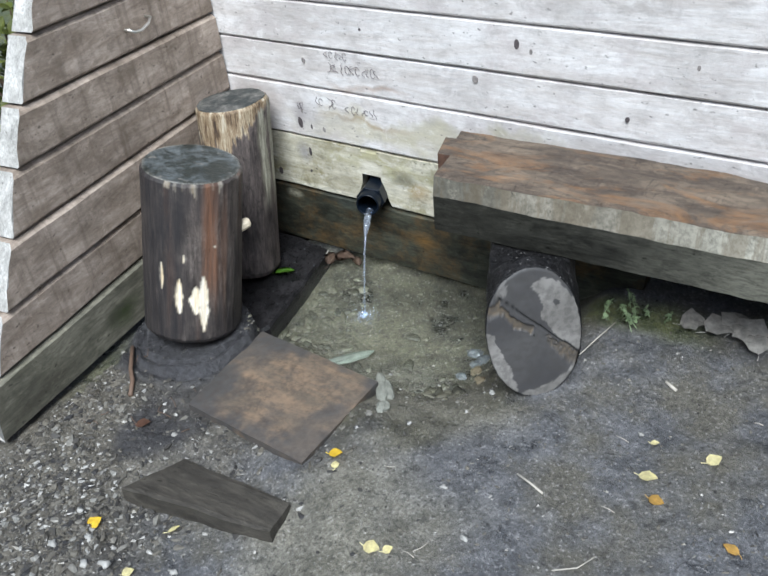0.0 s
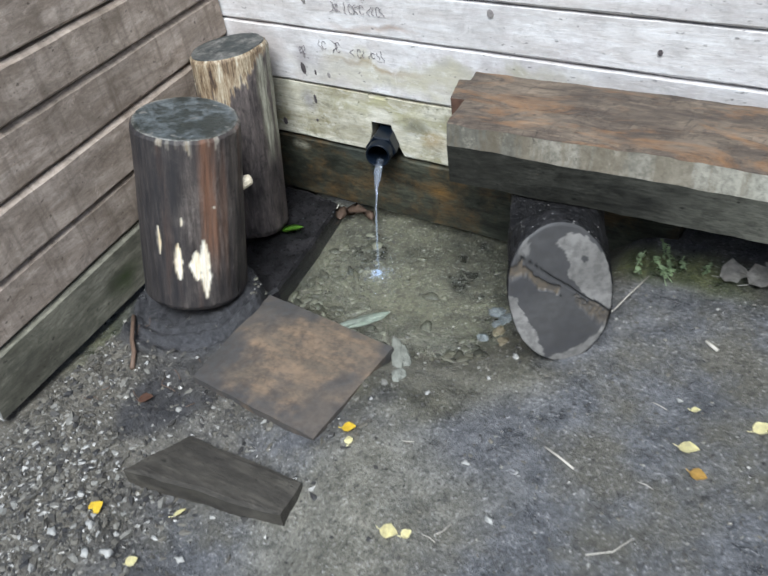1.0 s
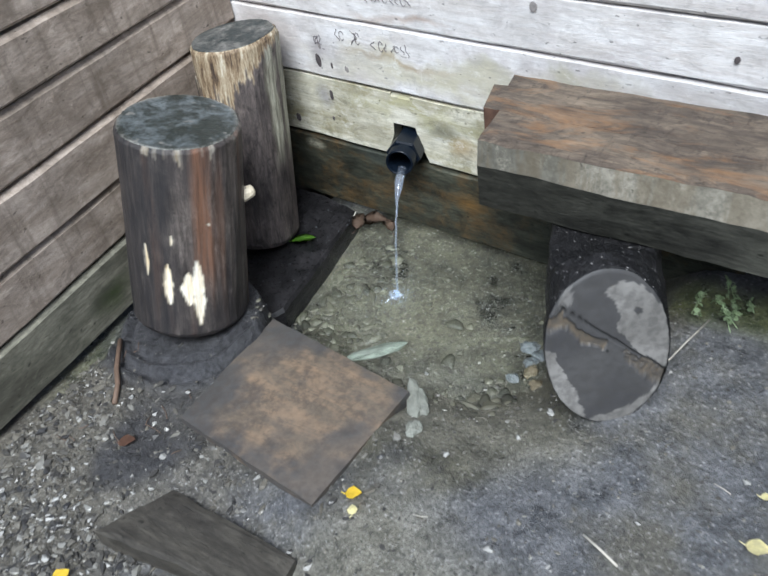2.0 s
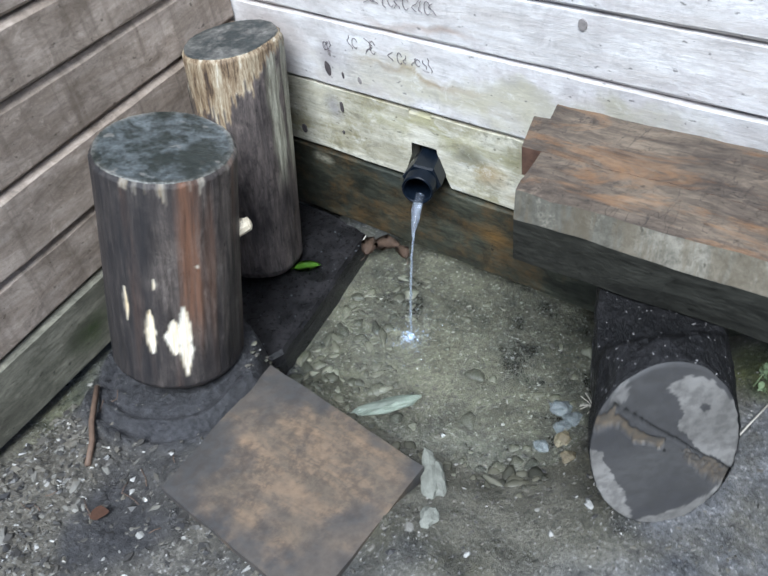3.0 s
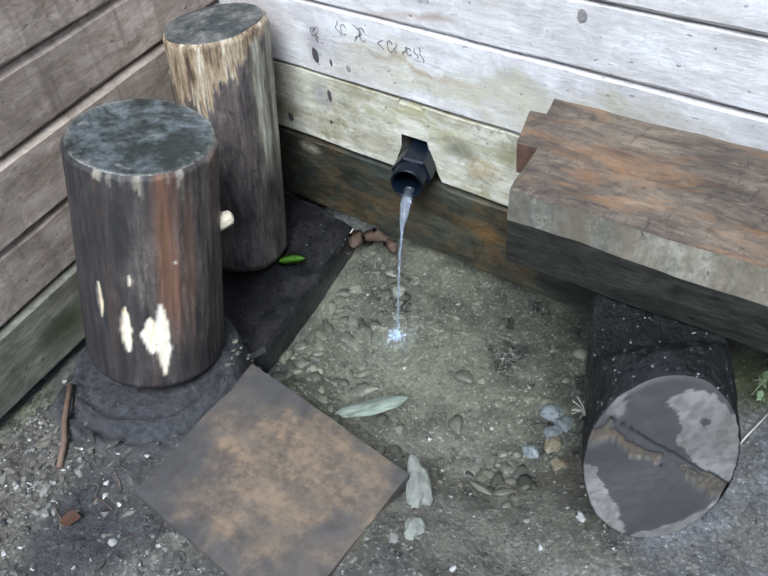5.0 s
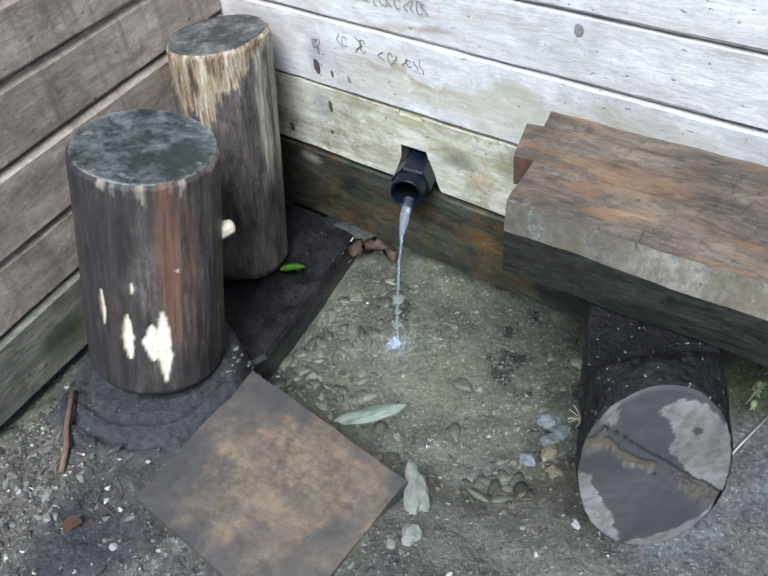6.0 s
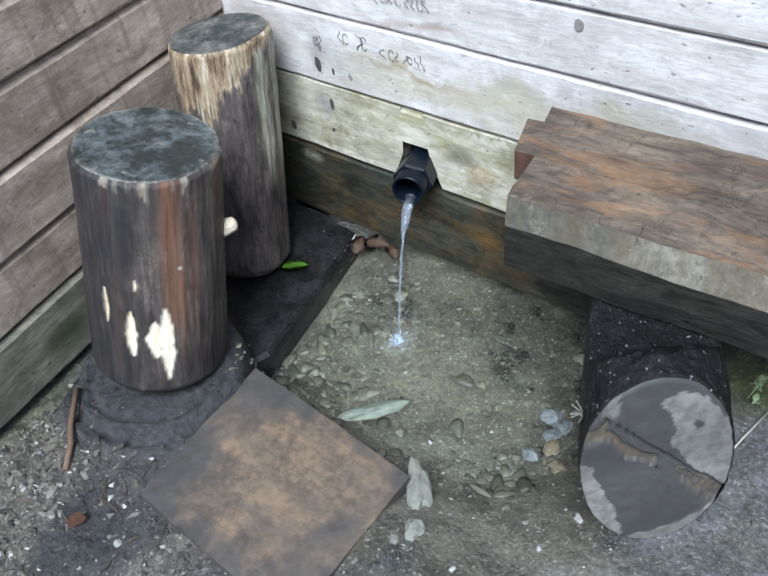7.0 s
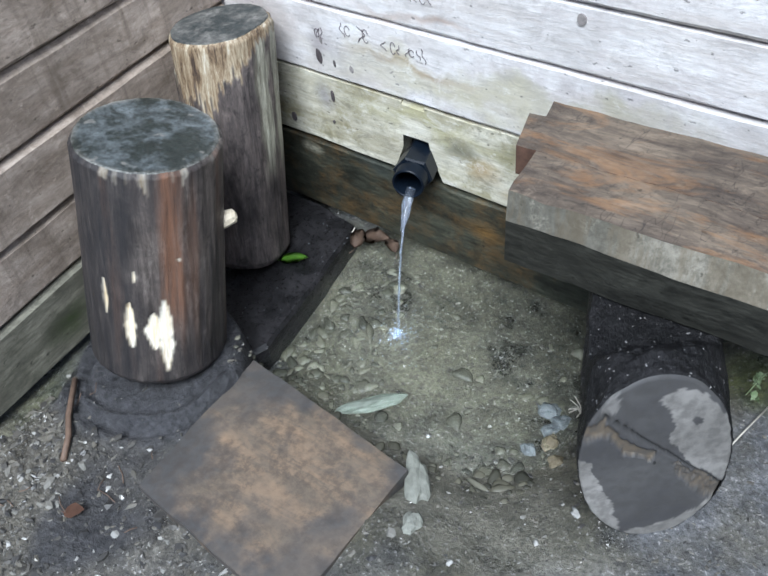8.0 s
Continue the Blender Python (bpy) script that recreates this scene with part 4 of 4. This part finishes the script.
random.seed(11)
bm = bmesh.new()
for i in range(230):
    a, d = random.uniform(0, math.tau), abs(random.gauss(0, 0.022))
    lump(bm, (HIT.x + d * math.cos(a), HIT.y + d * math.sin(a), WATER_Z + random.uniform(0.0, 0.018) * math.exp(-d * 30)), (random.uniform(0.0010, 0.0026),) * 3, i, 1, 0.2)
for i in range(70):
    a, d = random.uniform(0, math.tau), random.uniform(0.03, 0.12)
    lump(bm, (HIT.x + d * math.cos(a), HIT.y + d * math.sin(a), WATER_Z + random.uniform(0.001, 0.03)), (random.uniform(0.0009, 0.0018),) * 3, i, 1, 0.1)
splash = tagged(part("splash", bm, FOAM, smooth=True), "bluish white bubbles and drops where the stream lands", "water", kind="stuff")
splash.visible_shadow = False


# ---- slabs and boards on the ground ----
def quad_slab(name, corners, thick, mat, label, category, seed, cuts=9, rag=0.004):
    """A thin four-cornered slab with worn edges, its top through the corners; the origin is at its middle."""
    c = sum((Vector(p) for p in corners), Vector()) / 4
    bm = bmesh.new()
    n = cuts
    top, bot = [], []
    for lst, dz in ((top, 0.0), (bot, -thick)):
        for j in range(n + 1):
            for i in range(n + 1):
                u, w = i / n, j / n
                p = (Vector(corners[0]) * (1 - u) + Vector(corners[1]) * u) * (1 - w) + (Vector(corners[3]) * (1 - u) + Vector(corners[2]) * u) * w
                edge = i in (0, n) or j in (0, n)
                p = p - c + Vector((rag * wob(p.x * 15, p.y * 15, seed), rag * wob(p.x * 15, p.y * 15, seed + 4), 0.5 * rag * wob(p.x * 9, p.y * 9, seed + 8) + dz - (0.003 if edge and dz == 0 else 0)))
                lst.append(bm.verts.new(p))
    m = n + 1
    for lst in (top, bot):
        for j in range(n):
            for i in range(n):
                bm.faces.new((lst[j * m + i], lst[j * m + i + 1], lst[(j + 1) * m + i + 1], lst[(j + 1) * m + i]))
    loop = [i for i in range(m)] + [j * m + n for j in range(1, m)] + [n * m + i for i in range(n - 1, -1, -1)] + [j * m for j in range(n - 1, 0, -1)]
    for a, b2 in zip(loop, loop[1:] + loop[:1]):
        bm.faces.new((top[a], top[b2], bot[b2], bot[a]))
    return tagged(part(name, bm, mat, at=Matrix.Translation(c)), label, category)


quad_slab("stepping_slab", [(0.545, -0.912, -0.058), (0.955, -0.94, -0.048), (0.938, -0.597, -0.072), (0.478, -0.545, -0.100)], 0.035, SLAB, "flat brown worn slab with dark wet edges lying in mud", "slab", 3)
quad_slab("sodden_plank", [(0.612, -1.208, -0.052), (1.024, -1.140, -0.040), (1.000, -1.040, -0.058), (0.655, -1.045, -0.088)], 0.06, SODDEN, "dark sodden wooden plank half sunk in grit", "plank", 6, 12, 0.006)


# ---- stones, leaves, sticks ----
def stone(x, y, size, mat, label, seed, dz=0.0, turn=0.0):
    bm = bmesh.new()
    lump(bm, (0, 0, 0), size, seed, 3, 0.5, turn)
    z = height(x, y) + size[2] * 0.35 + dz
    return tagged(part("stone", bm, mat, at=pose(x, y, z), smooth=False), label, "stone", "stones by the water")


stone(0.958, -0.600, (0.022, 0.058, 0.016), STONE_PALE, "pale elongated stone beside the brown slab", 4, 0.006, 0.7)
stone(1.020, -0.692, (0.016, 0.022, 0.010), STONE_PALE, "small pale stone beside the brown slab", 2, 0, 0.4)
stone(0.715, -0.455, (0.068, 0.018, 0.012), STONE_SUNK, "long pale greenish chip under the water", 3, 0.02, 0.85)
for i, (x, y, s, m, lab) in enumerate(((1.04, -0.255, 0.021, STONE_GREY, "blue-grey angular stone in shallow water"), (1.065, -0.30, 0.015, STONE_GREY, "blue-grey angular stone in shallow water"), (1.085, -0.33, 0.016, STONE_TAN, "ochre stone at the water's edge"),
                                       (1.055, -0.365, 0.014, STONE_GREY, "dark grey stone at the water's edge"), (1.075, -0.27, 0.016, STONE_GREY, "blue-grey angular stone in shallow water"), (1.12, -0.37, 0.013, STONE_TAN, "ochre stone at the water's edge"))):
    stone(x, y, (s * 1.3, s, s * 0.7), m, lab, 10 + i, 0, i * 0.9)


def leaf_mesh(length, width, curl, notch=0.0):
    bm = bmesh.new()
    n = 8
    rows = []
    for i in range(n + 1):
        f = i / n
        w = width * math.sin(math.pi * f ** 0.8) ** 0.8 * (1 + notch * wob(i * 1.7, 2, 2)) if 0 < f < 1 else 0.0006
        z = curl * math.sin(math.pi * f)
        rows.append([bm.verts.new((length * (f - 0.5), s * w, z + abs(s) * curl * 0.6)) for s in (-0.5, 0.0, 0.5)])
    for a, b2 in zip(rows, rows[1:]):
        for k in range(2):
            bm.faces.new((a[k], a[k + 1], b2[k + 1], b2[k]))
    bmesh.ops.solidify(bm, geom=bm.faces[:], thickness=0.0006)
    tube(bm, [(-length * 0.5, 0, 0), (-length * 0.62, 0.002, 0.001), (-length * 0.75, 0.006, 0.0)], 0.0008, 5)
    return bm


LEAVES = [(1.014, -0.882, 0.036, 0.028, YELLOW, 0.6, "yellow fallen birch leaf on grey mud"), (1.035, -0.912, 0.024, 0.018, CREAM, 2.2, "faded pinkish fallen leaf on grey mud"), (0.626, -1.306, 0.042, 0.030, YELLOW, 1.3, "bright yellow fallen leaf on gravel"),
          (1.252, -1.074, 0.040, 0.030, CREAM, 0.3, "pale yellow ragged leaf on the ground"), (1.285, -1.062, 0.026, 0.018, CREAM, 1.0, "pale yellow ragged leaf on the ground"), (1.718, -0.699, 0.036, 0.026, OCHRE, 0.1, "ochre fallen leaf on grey mud"),
          (1.681, -0.643, 0.045, 0.030, CREAM, 0.2, "cream yellow fallen leaf on grey mud"), (1.787, -0.536, 0.042, 0.026, CREAM, 0.9, "pale greenish fallen leaf on grey mud"), (1.882, -0.749, 0.038, 0.02, OCHRE, 2.9, "brown fallen leaf on grey mud"), (1.66, -0.54, 0.022, 0.014, CREAM, 0.4, "pale greenish fallen leaf on grey mud"),
          (0.785, -1.215, 0.035, 0.012, CREAM, 1.3, "narrow straw-coloured leaf beside the plank"), (0.80, -1.36, 0.03, 0.022, CREAM, 1.1, "cream fallen leaf on gravel"), (0.475, -1.015, 0.045, 0.03, RUSSET, 0.7, "russet fallen leaf on dark mud"),
          (1.605, -0.100, 0.075, 0.075, DRYLEAF, 0.4, "dry grey leaf on moss below the bench"), (1.675, -0.095, 0.11, 0.075, DRYLEAF, 0.9, "crumpled dry grey leaf below the bench"), (1.765, -0.130, 0.085, 0.055, DRYLEAF, 2.0, "crumpled dry grey leaf below the bench"), (1.70, -0.065, 0.10, 0.07, DRYLEAF, 1.5, "crumpled dry grey leaf below the bench"), (1.735, -0.090, 0.12, 0.08, DRYLEAF, 2.6, "crumpled dry grey leaf below the bench")]
for x, y, ln, wd, m, turn, lab in LEAVES:
    tagged(part("fallen_leaf", leaf_mesh(ln * 0.9, wd * 1.1, 0.002 if m is not DRYLEAF else 0.014, 0.35 if m is not DRYLEAF else 0.8), m, at=pose(x, y, height(x, y) + (0.006 if m is not DRYLEAF else 0.014), random.uniform(-8, 8), random.uniform(-8, 8), math.degrees(turn)), smooth=False), lab, "leaf", "fallen leaves")
tagged(part("green_leaf", leaf_mesh(0.074, 0.038, 0.004), GREEN, at=pose(0.296, -0.226, -0.143, 4, 0, 40), smooth=True), "fresh green leaf lying on the wet black slab", "leaf")


def rod(name, pts, r, mat, label):
    bm = bmesh.new()
    tube(bm, [(x, y, height(x, y) + dz) for x, y, dz in pts], r, 6)
    return tagged(part(name, bm, mat, smooth=True), label, "stick", "sticks on the ground")


rod("stick", [(1.427, -0.754, 0.005), (1.463, -0.768, 0.006), (1.502, -0.782, 0.004)], 0.0026, STICK, "thin pale straight stick on grey mud")
rod("stick", [(1.613, -0.331, 0.005), (1.644, -0.346, 0.005)], 0.0045, STICK, "short white chip on grey mud")
rod("stick", [(0.228, -0.818, 0.012), (0.29, -0.885, 0.010), (0.33, -0.915, 0.010), (0.366, -0.958, 0.006)], 0.0065, TWIG, "brown twig on grit beside the wing wall")
rod("stick", [(1.380, -0.366, 0.006), (1.396, -0.310, 0.012), (1.405, -0.255, 0.012), (1.422, -0.165, 0.015)], 0.0016, STICK, "bent pale stalk leaning beside the log")
rod("stick", [(1.60, -0.95, 0.004), (1.64, -0.92, 0.005), (1.66, -0.88, 0.006)], 0.0014, STICK, "thin dry grass stem on mud")
rod("stick", [(0.345, -0.045, 0.10), (0.335, -0.09, 0.06), (0.33, -0.14, 0.055)], 0.0018, STICK, "thin dry straw against the boards")

for x, y, sc, turn in ((0.40, -0.030, 0.085, 0.3), (0.36, -0.055, 0.07, 1.9), (0.45, -0.035, 0.06, 2.7)):
    tagged(part("fallen_leaf", leaf_mesh(sc, sc * 0.6, 0.012, 0.5), TWIG, at=pose(x, y, WATER_Z + 0.006, 12, -6, math.degrees(turn)), smooth=True), "sodden brown leaf at the foot of the boards", "leaf", "fallen leaves")

# pale pebbles, needles and stems lying about
random.seed(33)
for x, y, sz in ((0.57, -1.299, 0.008), (0.609, -1.173, 0.009), (0.52, -1.22, 0.006), (0.71, -1.40, 0.010), (0.66, -1.345, 0.012), (0.745, -1.375, 0.012), (0.60, -1.40, 0.010), (0.47, -1.20, 0.006), (1.21, -0.60, 0.006), (1.30, -0.86, 0.007), (1.41, -0.96, 0.008), (1.12, -0.72, 0.006), (1.24, -0.52, 0.009), (0.87, -1.30, 0.008), (1.62, -0.52, 0.006)):
    bm = bmesh.new()
    lump(bm, (0, 0, 0), (sz * 1.2, sz * 0.8, sz * 0.6), x * 9, 2, 0.9, y * 7)
    tagged(part("pebble", bm, STONE_LIGHT, at=pose(x, y, height(x, y) + sz * 0.35), smooth=True), "small whitish pebble lying on dark grit", "pebble", "pale pebbles")
for i in range(20):
    x, y = random.uniform(0.25, 0.62), random.uniform(-1.2, -0.80)
    if i > 11:
        x, y = random.uniform(1.05, 1.95), random.uniform(-1.1, -0.35)
    a, ln = random.uniform(0, math.tau), random.uniform(0.02, 0.05)
    p = [(x + ln * k * math.cos(a + 0.25 * k), y + ln * k * math.sin(a + 0.25 * k), 0.004) for k in (-0.5, 0.0, 0.5)]
    rod("stem", p, 0.0009, TWIG if i < 12 else STICK, "thin brown needle on grit" if i < 12 else "thin dry pale stem on mud")
tuft = empty("dry_tuft", pose(1.105, -0.235, height(1.105, -0.235)), "small tuft of pale dry roots beside the log", "grass")
for i in range(12):
    bm = bmesh.new()
    a = random.uniform(0, math.tau)
    tube(bm, [(0, 0, -0.004), (0.012 * math.cos(a), 0.012 * math.sin(a), 0.02), (0.03 * math.cos(a), 0.03 * math.sin(a), random.uniform(0.005, 0.035))], 0.0009, 5)
    part("blade", bm, STICK, tuft)
bm = bmesh.new()
for i in range(22):
    f = random.random()
    lump(bm, (random.uniform(0.26, 0.36) + 0.05 * f, -0.06 - 0.42 * f, -0.153 + random.uniform(0, 0.003)), (random.uniform(0.001, 0.0022),) * 3, i, 1, 0.5)
tagged(part("slab_grit", bm, STONE_GREY), "pale specks of grit on the wet black slab", "grit", kind="stuff")

# small weed by the log
weed = empty("weed", pose(1.42, -0.12, height(1.42, -0.12)), "small pale green weed growing in moss below the bench", "plant")
random.seed(21)
bm, bs = bmesh.new(), bmesh.new()
for s in range(11):
    bx, by = random.uniform(-0.05, 0.20), random.uniform(-0.05, 0.05)
    tip = Vector((bx + random.uniform(-0.03, 0.03), by + random.uniform(-0.04, 0.02), random.uniform(0.02, 0.065)))
    tube(bs, [(bx, by, -0.005), tip * 0.5 + Vector((bx, by, 0)) * 0.5, tip], 0.001, 5)
    for k in range(9):
        f = random.uniform(0.3, 1)
        c = Vector((bx, by, 0)).lerp(tip, f)
        lm = leaf_mesh(random.uniform(0.007, 0.014), random.uniform(0.006, 0.011), 0.002)
        tmp = bpy.data.meshes.new("tmp")
        lm.transform(Matrix.Translation(c) @ pose(0, 0, 0, random.uniform(-50, 50), random.uniform(-50, 50), random.uniform(0, 360)) @ Matrix.Translation((0.008, 0, 0)))
        lm.to_mesh(tmp)
        lm.free()
        bm.from_mesh(tmp)
        bpy.data.meshes.remove(tmp)
tagged(part("leaves", bm, SAGE, weed, "pale green small leaves"), kind="stuff")
tagged(part("stems", bs, SAGE, weed), kind="stuff")

# bush beyond the wing wall
bush = empty("bush", pose(-0.62, -0.35, height(-0.62, -0.35)), "yellow-green bush beyond the end of the wing wall", "bush")
bm, bs = bmesh.new(), bmesh.new()
base_leaf = leaf_mesh(0.05, 0.03, 0.006)
tmp = bpy.data.meshes.new("tmp")
base_leaf.to_mesh(tmp)
base_leaf.free()
for s in range(26):
    a, lean = random.uniform(0, math.tau), random.uniform(0.1, 0.38)
    tip = Vector((lean * math.cos(a), lean * math.sin(a), random.uniform(0.45, 0.95)))
    tube(bs, [(0.03 * math.cos(a), 0.03 * math.sin(a), -0.01), tip * 0.5 + Vector((0, 0, 0.06)), tip], [0.006, 0.004, 0.002], 5)
    for k in range(34):
        c = tip * random.uniform(0.2, 1.0) + Vector((random.gauss(0, 0.05), random.gauss(0, 0.05), random.gauss(0.02, 0.04)))
        before = len(bm.verts)
        bm.from_mesh(tmp)
        bm.verts.ensure_lookup_table()
        mtx = Matrix.Translation(c) @ pose(0, 0, 0, random.uniform(-60, 60), random.uniform(-60, 60), random.uniform(0, 360))
        for vt in bm.verts[before:]:
            vt.co = mtx @ vt.co
bpy.data.meshes.remove(tmp)
tagged(part("leaves", bm, BUSHLEAF, bush), kind="stuff")
tagged(part("stems", bs, TWIG, bush), kind="stuff")

# ---- gravel ----
ICO = bmesh.new()
bmesh.ops.create_icosphere(ICO, subdivisions=1, radius=1.0)
ico_v = np.array([v2.co[:] for v2 in ICO.verts])
ico_f = np.array([[v2.index for v2 in f.verts] for f in ICO.faces])
ICO.free()
rng = np.random.default_rng(5)
gv, gf, count = [], [], 0


def scatter(n, xa, xb, ya, yb, keep, small, large):
    global count
    for _ in range(n):
        x, y = rng.uniform(xa, xb), rng.uniform(ya, yb)
        if rng.random() > keep(x, y) or x < 0.13 and y > -1.3 or x < -0.123 * y + 0.015:
            continue
        s = small + (large - small) * rng.random() ** 6
        a = rng.uniform(0, math.tau)
        k = (ico_v + 0.85 * (rng.random(ico_v.shape) - 0.5)) * (s * rng.uniform(0.8, 1.5), s * rng.uniform(0.4, 1), s * rng.uniform(0.3, 0.8))
        k = k @ np.array([(math.cos(a), math.sin(a), 0), (-math.sin(a), math.cos(a), 0), (0, 0, 1)])
        gv.append(k + (x, y, height(x, y) + rng.uniform(-0.25, 0.25) * s))
        gf.append(ico_f + count)
        count += len(ico_v)


scatter(24000, 0.0, 1.05, -1.7, -0.72, lambda x, y: (0.10 + 0.9 * gritty(x, y)) * (1 - 0.85 * sodden(x, y)), 0.0016, 0.0105)
scatter(3200, 0.25, 1.05, -1.7, -1.12, lambda x, y: gritty(x, y) * ease(-1.10, -1.22, y), 0.005, 0.014)
scatter(15000, 0.95, 2.15, -1.4, -0.1, lambda x, y: 0.75, 0.0009, 0.0048)
scatter(1500, 0.42, 1.2, -0.6, -0.01, lambda x, y: 0.25 + 0.75 * ease(0.6, 0.45, x) + 0.5 * ease(0.95, 1.1, x), 0.002, 0.008)
me = bpy.data.meshes.new("gravel")
me.from_pydata(np.concatenate(gv).tolist(), [], np.concatenate(gf).tolist())
me.materials.append(GRAVEL)
tagged(new("gravel", me), "loose mixed grey and tan grit and pebbles", "gravel", kind="stuff")

# rounded flat pebbles on the bed of the pool
PEBBLE, nt, b = material("olive_pool_pebble")
geo = nt.nodes.new("ShaderNodeNewGeometry")
col = ramp(nt, geo.outputs["Random Per Island"], (0.0, (0.02, 0.02, 0.016)), (0.4, (0.060, 0.058, 0.043)), (0.8, (0.125, 0.118, 0.086)), (1.0, (0.20, 0.195, 0.155)))
link(nt, mixed(nt, times(nt, fuzz(nt, coords(nt), 70, 6, 0.7), 0.7), col, (0.06, 0.06, 0.045)), b.inputs["Base Color"])
b.inputs["Roughness"].default_value = 0.5
BALL = bmesh.new()
bmesh.ops.create_icosphere(BALL, subdivisions=2, radius=1.0)
ball_v = np.array([v2.co[:] for v2 in BALL.verts])
ball_f = np.array([[v2.index for v2 in f.verts] for f in BALL.faces])
BALL.free()
pv, pf, count = [], [], 0
for i in range(900):
    x, y = rng.uniform(0.42, 1.12), rng.uniform(-0.56, -0.05)
    near = ease(0.72, 0.50, x + 0.3 * (y + 0.3)) + 0.35 * ease(-0.36, -0.48, y) + 0.3 * ease(0.92, 1.08, x)
    if rng.random() > 0.04 + 0.8 * near * (0.5 + 0.9 * max(0.0, wob(x * 9, y * 9, 12) + 0.2)):
        continue
    r = 0.005 + 0.013 * rng.random() ** 2.2
    a = rng.uniform(0, math.tau)
    k = ball_v * (1 + 0.22 * np.sin(3 * ball_v[:, :1] + i) + 0.2 * np.cos(4 * ball_v[:, 1:2] + 2 * i) + 0.16 * rng.random(ball_v.shape)) * (r * rng.uniform(0.9, 1.5), r * rng.uniform(0.6, 1.0), r * 0.36)
    k = k @ np.array([(math.cos(a), math.sin(a), 0), (-math.sin(a), math.cos(a), 0), (0, 0, 1)])
    pv.append(k + (x, y, height(x, y) + 0.02 * r))
    pf.append(ball_f + count)
    count += len(ball_v)
me = bpy.data.meshes.new("pool_pebbles")
me.from_pydata(np.concatenate(pv).tolist(), [], np.concatenate(pf).tolist())
me.materials.append(PEBBLE)
me.polygons.foreach_set("use_smooth", [True] * len(me.polygons))
tagged(new("pool_pebbles", me), "rounded olive and grey pebbles under shallow water", "pebbles", kind="stuff")
